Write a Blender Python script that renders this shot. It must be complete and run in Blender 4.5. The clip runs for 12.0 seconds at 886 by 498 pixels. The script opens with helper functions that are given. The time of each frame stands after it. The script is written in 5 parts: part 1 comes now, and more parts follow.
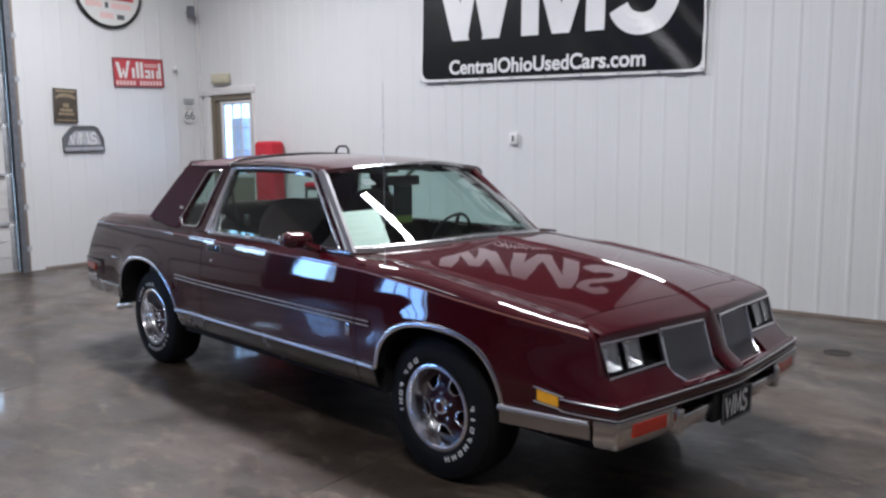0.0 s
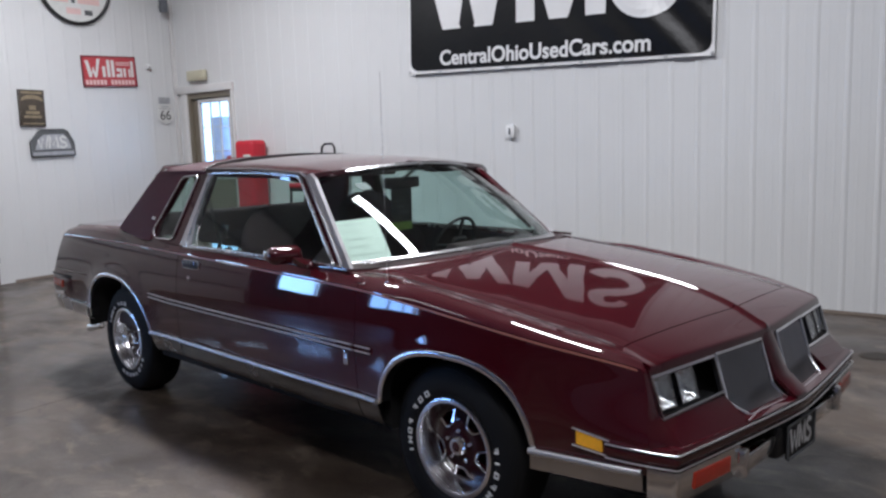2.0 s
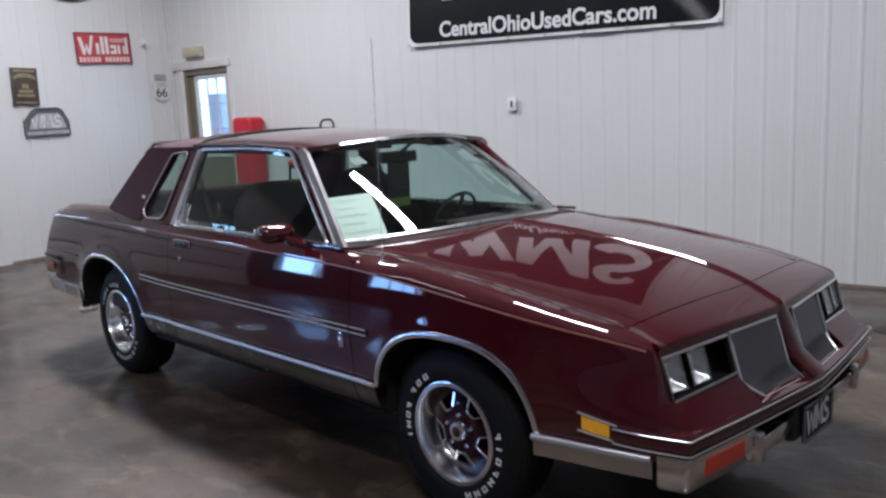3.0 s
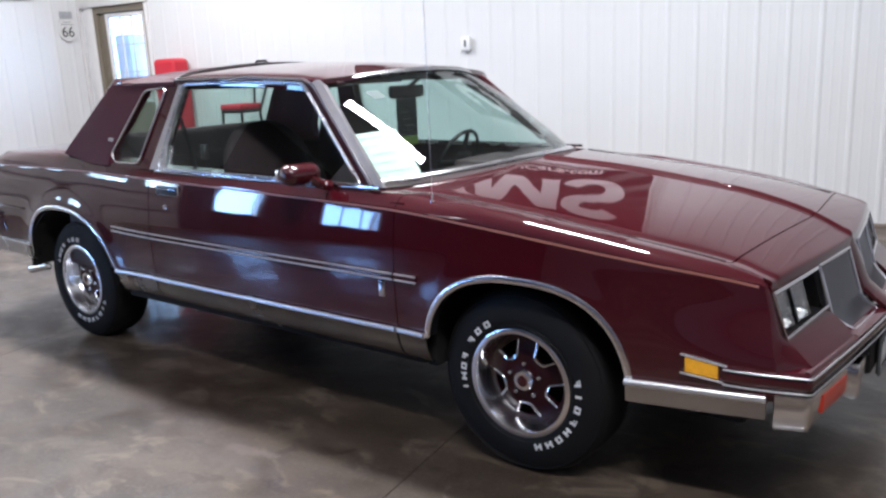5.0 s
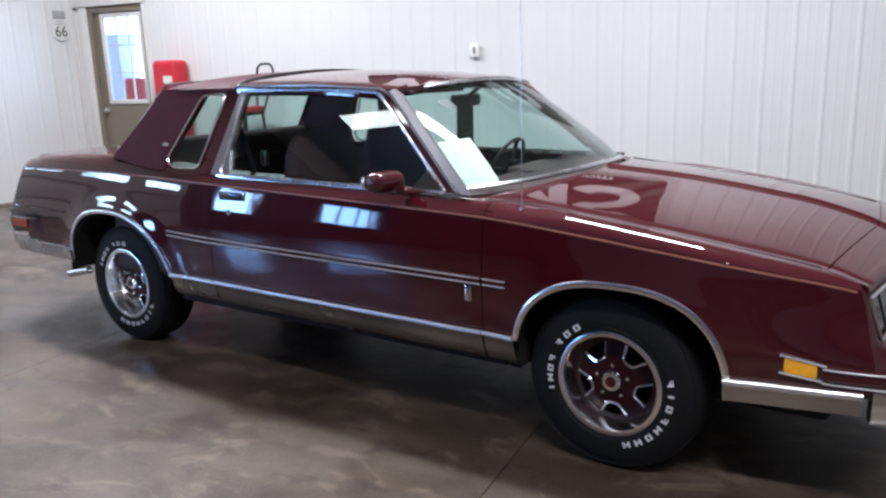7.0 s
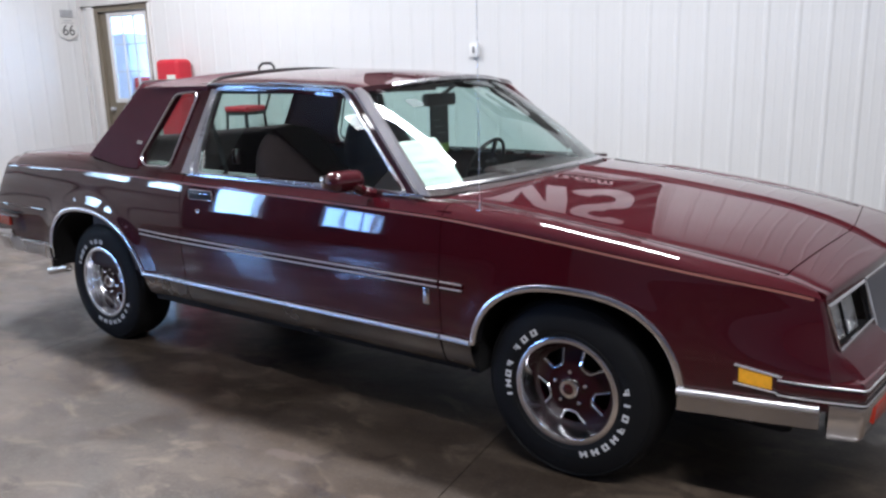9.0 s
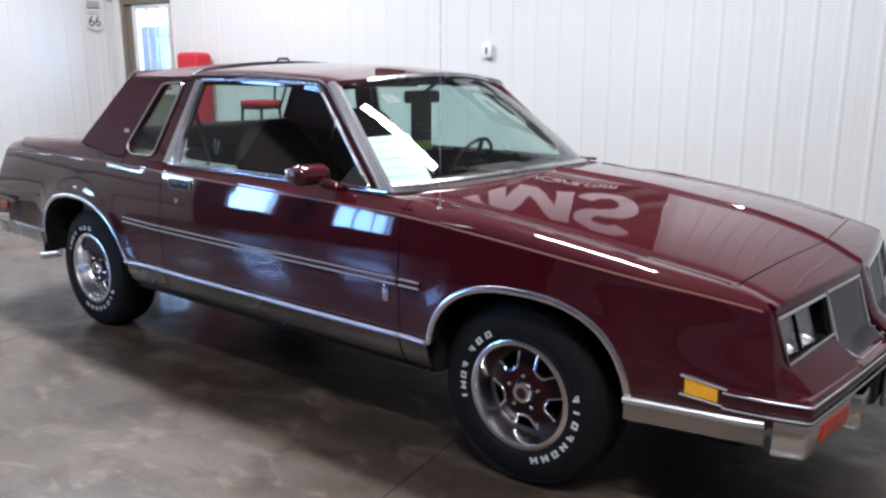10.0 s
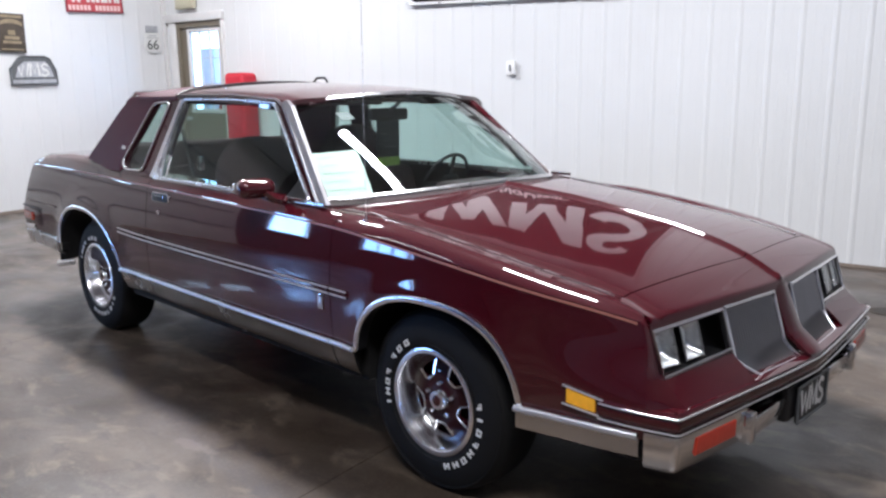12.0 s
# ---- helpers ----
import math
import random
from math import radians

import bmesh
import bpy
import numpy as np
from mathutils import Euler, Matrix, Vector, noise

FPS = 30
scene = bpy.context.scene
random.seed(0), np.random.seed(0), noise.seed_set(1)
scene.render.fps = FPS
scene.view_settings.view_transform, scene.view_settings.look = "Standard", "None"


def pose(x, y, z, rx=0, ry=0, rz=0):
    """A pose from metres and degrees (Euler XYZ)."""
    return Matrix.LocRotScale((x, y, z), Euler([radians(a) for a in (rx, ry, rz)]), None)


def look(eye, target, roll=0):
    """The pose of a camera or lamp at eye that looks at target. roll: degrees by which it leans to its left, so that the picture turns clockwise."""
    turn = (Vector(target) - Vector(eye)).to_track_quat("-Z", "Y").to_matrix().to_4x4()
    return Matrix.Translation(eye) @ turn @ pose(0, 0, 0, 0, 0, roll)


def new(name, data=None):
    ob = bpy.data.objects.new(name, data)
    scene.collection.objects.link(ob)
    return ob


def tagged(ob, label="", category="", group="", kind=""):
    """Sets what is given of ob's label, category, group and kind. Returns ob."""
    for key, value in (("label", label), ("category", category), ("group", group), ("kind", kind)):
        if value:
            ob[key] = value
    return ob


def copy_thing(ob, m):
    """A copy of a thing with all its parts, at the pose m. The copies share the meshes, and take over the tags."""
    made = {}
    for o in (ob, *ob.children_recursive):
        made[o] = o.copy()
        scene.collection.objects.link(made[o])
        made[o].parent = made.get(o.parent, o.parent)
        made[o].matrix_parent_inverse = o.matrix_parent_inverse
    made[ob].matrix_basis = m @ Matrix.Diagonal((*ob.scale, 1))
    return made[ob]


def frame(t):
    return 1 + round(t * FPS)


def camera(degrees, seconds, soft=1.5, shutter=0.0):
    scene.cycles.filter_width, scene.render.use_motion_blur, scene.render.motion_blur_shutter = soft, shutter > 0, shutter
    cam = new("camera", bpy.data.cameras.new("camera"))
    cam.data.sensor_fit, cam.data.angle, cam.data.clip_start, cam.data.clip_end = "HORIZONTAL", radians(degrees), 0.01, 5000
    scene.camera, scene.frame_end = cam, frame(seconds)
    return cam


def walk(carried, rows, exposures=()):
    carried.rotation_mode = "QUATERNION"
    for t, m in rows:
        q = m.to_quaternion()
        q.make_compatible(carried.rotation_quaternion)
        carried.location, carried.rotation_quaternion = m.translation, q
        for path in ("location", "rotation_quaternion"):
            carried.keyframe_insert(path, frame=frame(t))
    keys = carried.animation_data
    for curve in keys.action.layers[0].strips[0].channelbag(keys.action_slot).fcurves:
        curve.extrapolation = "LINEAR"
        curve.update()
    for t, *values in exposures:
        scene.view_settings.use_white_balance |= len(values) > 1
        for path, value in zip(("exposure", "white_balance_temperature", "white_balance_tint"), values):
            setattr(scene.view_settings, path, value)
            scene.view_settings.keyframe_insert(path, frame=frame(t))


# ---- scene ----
cam = camera(58.0, 12.0, soft=2.5)
PATH = [
    (0, (3.31, -3.648, 1.43), (2.105, -2.072, 1.179), -0.6),
    (0.5, (3.187, -3.567, 1.428), (2.0, -1.981, 1.154), -0.6),
    (1, (3.06, -3.518, 1.428), (1.896, -1.918, 1.13), -0.5),
    (1.5, (2.964, -3.424, 1.425), (1.804, -1.821, 1.136), -0.8),
    (2, (2.935, -3.318, 1.452), (1.76, -1.722, 1.184), -2.0),
    (2.5, (2.906, -3.25, 1.439), (1.729, -1.658, 1.156), -2.2),
    (3, (2.869, -3.186, 1.429), (1.688, -1.605, 1.104), -2.7),
    (4.8, (2.337, -3.294, 1.396), (1.369, -1.606, 0.935), -2.7),
    (5, (2.274, -3.307, 1.376), (1.32, -1.61, 0.918), -2.7),
    (5.5, (2.115, -3.388, 1.394), (1.197, -1.678, 0.913), -3.0),
    (6, (1.96, -3.526, 1.408), (1.085, -1.792, 0.932), -2.3),
    (6.5, (1.922, -3.564, 1.428), (1.045, -1.829, 0.956), -2.3),
    (7, (1.907, -3.596, 1.429), (1.043, -1.851, 0.972), -1.9),
    (9, (2.086, -3.435, 1.41), (1.172, -1.714, 0.957), -1.7),
    (9.5, (2.215, -3.365, 1.398), (1.265, -1.664, 0.945), -1.1),
    (10, (2.297, -3.283, 1.383), (1.31, -1.602, 0.937), -0.1),
    (10.5, (2.378, -3.176, 1.392), (1.345, -1.529, 0.922), -0.4),
    (11, (2.529, -3.092, 1.373), (1.442, -1.482, 0.896), -1.2),
    (11.5, (2.713, -3.081, 1.376), (1.589, -1.489, 0.929), -1.3),
    (12, (2.818, -3.067, 1.385), (1.655, -1.491, 0.98), -0.7),
]
walk(cam, [(t, look(eye, target, roll)) for t, eye, target, roll in PATH], [(0, -0.72), (0.6, -0.86), (3.0, -0.86), (4.8, -0.08), (5.8, 0.02), (6.4, -0.01), (7.1, -0.15), (8.8, -0.15), (9.6, -0.11), (12.0, -0.07)])

# Daylight through the west windows, strip lights under the ceiling
world = bpy.data.worlds.new("sky")
scene.world = world
world.use_nodes = True
wn = world.node_tree.nodes
sky = wn.new("ShaderNodeTexSky")
sky.sky_type, sky.sun_disc, sky.sun_elevation, sky.sun_rotation = "NISHITA", False, radians(38), radians(250)
world.node_tree.links.new(sky.outputs[0], wn["Background"].inputs[0])
wn["Background"].inputs[1].default_value = 0.12

CEIL = 4.4
WALL_N, WALL_W, WALL_E, WALL_S = 3.49, -6.48, 9.0, -14.0


def area_lamp(name, m, sx, sy, watts, color):
    data = bpy.data.lights.new(name, "AREA")
    data.shape, data.size, data.size_y, data.energy, data.color = "RECTANGLE", sx, sy, watts, color
    ob = new(name, data)
    ob.matrix_world = m
    return ob


TUBE = (0.925, 0.935, 1.0)
FIXTURES = [(0.78, 0.03, 0.74), (-3.7, 0.85, 1.2), (-3.5, -4.05, 1.2), (2.75, -3.4, 1.2)]   # place, half length
for (fx, fy, fh), watts in zip(FIXTURES, (350, 315, 34, 215)):
    area_lamp("tube_lamp", pose(fx, fy, CEIL - 0.16), 2 * fh, 0.26, watts, TUBE)
WINDOWS = [(-4.98, -4.22), (-7.32, -6.04)]
for y0, y1 in WINDOWS:
    area_lamp("window_lamp", pose(WALL_W - 0.16, (y0 + y1) / 2, 1.35, 0, -90, 0), 1.0, y1 - y0 - 0.1, 78 * (y1 - y0), (0.20, 0.42, 1.0))


# ---- materials ----
def mat(name, color, rough=0.5, metal=0.0, coat=0.0, vary=0.0, scale=8.0, bump=0.0, bump_scale=120.0, rough_vary=0.0, spec=0.5, stain=None, stain_scale=1.5):
    m = bpy.data.materials.new(name)
    m.use_nodes = True
    t, b = m.node_tree, m.node_tree.nodes["Principled BSDF"]
    b.inputs["Base Color"].default_value = (*color, 1)
    b.inputs["Roughness"].default_value, b.inputs["Metallic"].default_value = rough, metal
    b.inputs["Coat Weight"].default_value, b.inputs["Coat Roughness"].default_value = coat, 0.02
    b.inputs["Specular IOR Level"].default_value = spec
    co = t.nodes.new("ShaderNodeTexCoord")

    def noisy(s, detail=5.0, r=0.6):
        n = t.nodes.new("ShaderNodeTexNoise")
        n.inputs["Scale"].default_value, n.inputs["Detail"].default_value, n.inputs["Roughness"].default_value = s, detail, r
        t.links.new(co.outputs["Object"], n.inputs["Vector"])
        return n

    if vary or stain:
        n = noisy(scale)
        ramp = t.nodes.new("ShaderNodeMapRange")
        ramp.inputs[1].default_value, ramp.inputs[2].default_value = 0.3, 0.7
        ramp.inputs[3].default_value, ramp.inputs[4].default_value = 1 - vary, 1 + vary
        t.links.new(n.outputs["Fac"], ramp.inputs[0])
        mul = t.nodes.new("ShaderNodeVectorMath")
        mul.operation = "SCALE"
        mul.inputs[0].default_value = color
        t.links.new(ramp.outputs[0], mul.inputs["Scale"])
        out = mul.outputs[0]
        if stain:
            n2 = noisy(stain_scale, 6.0, 0.62)
            r2 = t.nodes.new("ShaderNodeMapRange")
            r2.interpolation_type = "SMOOTHSTEP"
            r2.inputs[1].default_value, r2.inputs[2].default_value = 0.47, 0.66
            t.links.new(n2.outputs["Fac"], r2.inputs[0])
            mix = t.nodes.new("ShaderNodeMix")
            mix.data_type = "RGBA"
            t.links.new(r2.outputs[0], mix.inputs[0])
            t.links.new(out, mix.inputs[6])
            mix.inputs[7].default_value = (*stain, 1)
            out = mix.outputs[2]
        t.links.new(out, b.inputs["Base Color"])
    if rough_vary:
        n = noisy(scale * 0.7)
        rr = t.nodes.new("ShaderNodeMapRange")
        rr.inputs[1].default_value, rr.inputs[2].default_value = 0.3, 0.7
        rr.inputs[3].default_value, rr.inputs[4].default_value = max(0.0, rough - rough_vary), rough + rough_vary
        t.links.new(n.outputs["Fac"], rr.inputs[0])
        t.links.new(rr.outputs[0], b.inputs["Roughness"])
    if bump:
        n = noisy(bump_scale)
        bp = t.nodes.new("ShaderNodeBump")
        bp.inputs["Strength"].default_value, bp.inputs["Distance"].default_value = bump, 0.004
        t.links.new(n.outputs["Fac"], bp.inputs["Height"])
        t.links.new(bp.outputs[0], b.inputs["Normal"])
    return m


def glass_mat(name, tint, rough=0.0):
    m = bpy.data.materials.new(name)
    m.use_nodes = True
    t = m.node_tree
    t.nodes.remove(t.nodes["Principled BSDF"])
    tr, gl, mx, fr = (t.nodes.new(k) for k in ("ShaderNodeBsdfTransparent", "ShaderNodeBsdfGlossy", "ShaderNodeMixShader", "ShaderNodeLayerWeight"))
    tr.inputs[0].default_value = (*tint, 1)
    gl.inputs["Roughness"].default_value = rough
    fr.inputs[0].default_value = 0.5
    pw, ml = t.nodes.new("ShaderNodeMath"), t.nodes.new("ShaderNodeMath")
    pw.operation, ml.operation = "POWER", "MULTIPLY_ADD"
    pw.inputs[1].default_value, ml.inputs[1].default_value, ml.inputs[2].default_value = 5.0, 0.9, 0.04
    t.links.new(fr.outputs["Facing"], pw.inputs[0])
    t.links.new(pw.outputs[0], ml.inputs[0])
    t.links.new(ml.outputs[0], mx.inputs[0])
    t.links.new(tr.outputs[0], mx.inputs[1])
    t.links.new(gl.outputs[0], mx.inputs[2])
    t.links.new(mx.outputs[0], t.nodes["Material Output"].inputs[0])
    return m


def glow_mat(name, color, strength):
    m = bpy.data.materials.new(name)
    m.use_nodes = True
    b = m.node_tree.nodes["Principled BSDF"]
    b.inputs["Base Color"].default_value = (0.8, 0.8, 0.8, 1)
    b.inputs["Emission Color"].default_value, b.inputs["Emission Strength"].default_value = (*color, 1), strength
    return m


def floor_mat():
    """Polished concrete: cloudy tone, dark damp stains, pale worn patches, fine speckle."""
    m = bpy.data.materials.new("concrete")
    m.use_nodes = True
    t, b = m.node_tree, m.node_tree.nodes["Principled BSDF"]
    geo = t.nodes.new("ShaderNodeNewGeometry")

    def noisy(scale, detail, rough, stretch=(1, 1, 1), warp=0.0):
        mp = t.nodes.new("ShaderNodeMapping")
        mp.inputs["Scale"].default_value = stretch
        t.links.new(geo.outputs["Position"], mp.inputs["Vector"])
        n = t.nodes.new("ShaderNodeTexNoise")
        n.inputs["Scale"].default_value, n.inputs["Detail"].default_value, n.inputs["Roughness"].default_value = scale, detail, rough
        n.inputs["Distortion"].default_value = warp
        t.links.new(mp.outputs[0], n.inputs["Vector"])
        return n.outputs["Fac"]

    def ramp(sock, a, c, lo=0.0, hi=1.0):
        r = t.nodes.new("ShaderNodeMapRange")
        r.interpolation_type = "SMOOTHSTEP"
        for k, v in zip((1, 2, 3, 4), (a, c, lo, hi)):
            r.inputs[k].default_value = v
        t.links.new(sock, r.inputs[0])
        return r.outputs[0]

    def mix(fac, a, c):
        x = t.nodes.new("ShaderNodeMix")
        x.data_type = "RGBA"
        for sock, val in ((x.inputs[0], fac), (x.inputs[6], a), (x.inputs[7], c)):
            if isinstance(val, tuple):
                sock.default_value = (*val, 1)
            else:
                t.links.new(val, sock)
        return x.outputs[2]

    cloud = ramp(noisy(1.1, 6, 0.6, (0.8, 1.4, 1), 0.6), 0.34, 0.66)
    base = mix(cloud, (0.038, 0.026, 0.018), (0.098, 0.072, 0.053))
    base = mix(ramp(noisy(0.75, 7, 0.62, (1, 1.7, 1), 1.0), 0.48, 0.68, 0.0, 0.82), base, (0.020, 0.013, 0.010))
    base = mix(ramp(noisy(2.6, 6, 0.6, (1, 1.5, 1), 1.4), 0.52, 0.69, 0.0, 0.55), base, (0.180, 0.138, 0.101))
    base = mix(ramp(noisy(4.5, 5, 0.65, (1, 1.6, 1), 0.8), 0.53, 0.66, 0.0, 0.68), base, (0.026, 0.016, 0.012))
    base = mix(ramp(noisy(70, 3, 0.6), 0.45, 0.80, 0.0, 0.28), base, (0.155, 0.126, 0.098))
    # single oil marks and a worn patch: place, half sizes, darkness
    wob = noisy(9, 4, 0.6)
    for cx, cy, rx, ry, tone, amount in ((-0.50, -0.55, 0.16, 0.045, (0.008, 0.006, 0.005), 0.85), (-0.38, -0.60, 0.10, 0.03, (0.008, 0.006, 0.005), 0.8), (0.19, -1.76, 0.13, 0.045, (0.030, 0.017, 0.011), 0.8), (0.27, -1.30, 0.16, 0.03, (0.17, 0.13, 0.11), 0.5), (0.75, -1.62, 0.22, 0.07, (0.022, 0.015, 0.011), 0.7), (-0.35, -1.30, 0.10, 0.03, (0.030, 0.018, 0.012), 0.6)):
        mp = t.nodes.new("ShaderNodeMapping")
        mp.inputs["Location"].default_value, mp.inputs["Scale"].default_value = (-cx / rx, -cy / ry, 0), (1 / rx, 1 / ry, 0)
        t.links.new(geo.outputs["Position"], mp.inputs["Vector"])
        far, add = t.nodes.new("ShaderNodeVectorMath"), t.nodes.new("ShaderNodeMath")
        far.operation, add.operation = "LENGTH", "ADD"
        t.links.new(mp.outputs[0], far.inputs[0])
        t.links.new(far.outputs["Value"], add.inputs[0])
        t.links.new(ramp(wob, 0.2, 0.8, -0.6, 0.6), add.inputs[1])
        base = mix(ramp(add.outputs[0], 0.6, 1.15, amount, 0.0), base, tone)
    t.links.new(base, b.inputs["Base Color"])
    t.links.new(ramp(noisy(1.6, 5, 0.6, (1, 1.3, 1), 0.5), 0.35, 0.65, 0.31, 0.54), b.inputs["Roughness"])
    t.links.new(ramp(noisy(0.9, 5, 0.6, (1, 1.3, 1), 0.6), 0.38, 0.62, 0.08, 0.40), b.inputs["Coat Weight"])
    b.inputs["Coat Roughness"].default_value = 0.07
    bp = t.nodes.new("ShaderNodeBump")
    bp.inputs["Strength"].default_value, bp.inputs["Distance"].default_value = 0.12, 0.004
    t.links.new(noisy(22, 6, 0.65), bp.inputs["Height"])
    t.links.new(bp.outputs[0], b.inputs["Normal"])
    return m


def ripple(m, scale, depth):
    """Slow waves in pressed sheet metal, seen only in what it mirrors."""
    t, b = m.node_tree, m.node_tree.nodes["Principled BSDF"]
    co, n, bp = t.nodes.new("ShaderNodeTexCoord"), t.nodes.new("ShaderNodeTexNoise"), t.nodes.new("ShaderNodeBump")
    n.inputs["Scale"].default_value, n.inputs["Detail"].default_value = scale, 1.0
    bp.inputs["Strength"].default_value, bp.inputs["Distance"].default_value = 1.0, depth
    t.links.new(co.outputs["Object"], n.inputs["Vector"])
    t.links.new(n.outputs["Fac"], bp.inputs["Height"])
    t.links.new(bp.outputs[0], b.inputs["Coat Normal"])


PAINT = mat("maroon_paint", (0.046, 0.0027, 0.0062), 0.45, 0.0, 1.0, vary=0.05, scale=3.0, spec=0.02)
PAINT.node_tree.nodes["Principled BSDF"].inputs["Coat IOR"].default_value = 1.72
PAINT.node_tree.nodes["Principled BSDF"].inputs["Coat Roughness"].default_value = 0.032
ripple(PAINT, 6.0, 0.0006)
DISC = mat("wheel_paint", (0.020, 0.0012, 0.004), 0.4, 0.0, 0.6, vary=0.1, scale=20, spec=0.1)
VINYL = mat("maroon_vinyl", (0.062, 0.0100, 0.0190), 0.5, 0, 0, vary=0.12, scale=25, bump=0.35, bump_scale=420, spec=0.14)
CHROME = mat("chrome", (0.82, 0.82, 0.83), 0.10, 1.0, vary=0.03, scale=6, rough_vary=0.04)
RIM = mat("polished_rim", (0.88, 0.88, 0.90), 0.20, 1.0, vary=0.03, scale=9, rough_vary=0.05)
BRIGHT = mat("bright_moulding", (0.66, 0.66, 0.67), 0.26, 1.0, vary=0.04, scale=8, rough_vary=0.06)
SATIN = mat("satin_metal", (0.56, 0.55, 0.54), 0.24, 1.0, vary=0.06, scale=5, rough_vary=0.08)
STRIP = mat("bright_strip", (0.90, 0.90, 0.91), 0.42, 1.0, vary=0.04, scale=8)
DULL = mat("dull_moulding", (0.40, 0.39, 0.40), 0.33, 1.0, vary=0.06, scale=8, rough_vary=0.05)
STRIPE = mat("pinstripe", (0.30, 0.125, 0.095), 0.4)
BLACK = mat("black_trim", (0.012, 0.012, 0.013), 0.45, vary=0.1, scale=20)
RUBBER = mat("rubber", (0.0045, 0.0045, 0.005), 0.66, vary=0.15, scale=14, bump=0.15, bump_scale=200, spec=0.3)
WHITE_LETTER = mat("tyre_white", (0.66, 0.66, 0.66), 0.6, vary=0.08, scale=60)
UNDER = mat("underbody", (0.006, 0.0055, 0.0055), 0.85, vary=0.2, scale=9)
CLOTH = mat("maroon_cloth", (0.058, 0.034, 0.037), 0.9, vary=0.15, scale=30, bump=0.4, bump_scale=300)
DASH = mat("dash_plastic", (0.034, 0.020, 0.021), 0.6, vary=0.1, scale=30, bump=0.2, bump_scale=350)
GLASS = glass_mat("car_glass", (0.84, 0.92, 0.90))
CLEAR = glass_mat("clear_glass", (0.97, 0.98, 0.98))
AMBER = mat("amber_lens", (1.0, 0.46, 0.03), 0.22, 0, 0.6, vary=0.12, scale=40, bump=0.3, bump_scale=260)
RED_LENS = mat("red_lens", (0.46, 0.032, 0.014), 0.25, 0, 0.6, vary=0.12, scale=40, bump=0.3, bump_scale=260)
PAPER = mat("paper", (0.60, 0.66, 0.60), 0.85, vary=0.03, scale=10)
CONCRETE = floor_mat()
WALL = mat("white_steel", (0.635, 0.64, 0.64), 0.42, vary=0.02, scale=1.2, bump=0.03, bump_scale=9)
CEILING = mat("white_ceiling", (0.72, 0.72, 0.72), 0.6, vary=0.03, scale=2)
TRIM = mat("brown_trim", (0.21, 0.17, 0.14), 0.6, vary=0.15, scale=8)
WHITE_TRIM = mat("white_trim", (0.62, 0.61, 0.60), 0.5, vary=0.04, scale=9)
TAN = mat("tan_door", (0.175, 0.150, 0.112), 0.5, vary=0.05, scale=6)
BEIGE = mat("beige_plastic", (0.50, 0.47, 0.35), 0.5, vary=0.04, scale=20)
BANNER = mat("black_vinyl", (0.006, 0.006, 0.0065), 0.36, vary=0.15, scale=3, bump=1.0, bump_scale=11, spec=0.22)
BANNER_WHITE = mat("white_vinyl", (0.74, 0.74, 0.74), 0.4, vary=0.02, scale=8)
RED_SIGN = mat("red_enamel", (0.46, 0.055, 0.065), 0.4, vary=0.08, scale=15)
PINK = mat("faded_print", (0.72, 0.50, 0.48), 0.5, vary=0.06, scale=20)
SIGN_WHITE = mat("sign_white", (0.66, 0.66, 0.64), 0.45, vary=0.05, scale=15)
SIGN_BROWN = mat("sign_brown", (0.055, 0.042, 0.03), 0.5, vary=0.25, scale=14)
SIGN_GOLD = mat("sign_gold", (0.24, 0.19, 0.12), 0.5, vary=0.2, scale=18)
SIGN_GREY = mat("sign_grey", (0.10, 0.105, 0.11), 0.45, vary=0.12, scale=16)
STEEL = mat("galvanised", (0.40, 0.41, 0.43), 0.5, 0.35, vary=0.18, scale=14)
DARK_STEEL = mat("dark_steel", (0.15, 0.16, 0.18), 0.45, 0.4, vary=0.2, scale=14)
RED_SOFT = mat("red_paint", (0.48, 0.012, 0.028), 0.45, vary=0.06, scale=6)
BLUE_SOFT = mat("lavender_paint", (0.70, 0.76, 0.95), 0.8, vary=0.1, scale=8)
IRON = mat("cast_iron", (0.066, 0.053, 0.043), 0.6, 0.4, vary=0.2, scale=30)
LENS_REFLECT = mat("lamp_reflector", (0.95, 0.95, 0.96), 0.16, 1.0, bump=1.0, bump_scale=38)
# wall sheet with the dimness of the unseen bay put into its colour
DIM_WALL = mat("dimmed_steel", (0.052, 0.048, 0.058), 0.5, vary=0.04, scale=2)
# wall sheet tinted as if blue daylight fell on it
DAYLIT_WALL = mat("daylit_steel", (0.42, 0.41, 0.47), 0.5, vary=0.04, scale=2)
BACK_GLOW = glow_mat("bright_room", (0.32, 0.57, 1.0), 7.5)
TUBE_GLOW = glow_mat("tube_glow", (1.0, 0.97, 0.93), 6.0)


# ---- mesh helpers ----
def finish(ob, bm, material, smooth=True, angle=35):
    me = ob.data
    bm.normal_update()
    bm.to_mesh(me)
    bm.free()
    if material:
        me.materials.append(material)
    if smooth:
        me.shade_smooth()
        me.set_sharp_from_angle(angle=radians(angle))
    return ob


def part(name, bm, material, parent=None, label="", smooth=True, angle=35):
    ob = finish(new(name, bpy.data.meshes.new(name)), bm, material, smooth, angle)
    ob.parent = parent
    return tagged(ob, label=label)


def empty(name, m=None):
    ob = new(name)
    ob.empty_display_size = 0.2
    if m:
        ob.matrix_world = m
    return ob


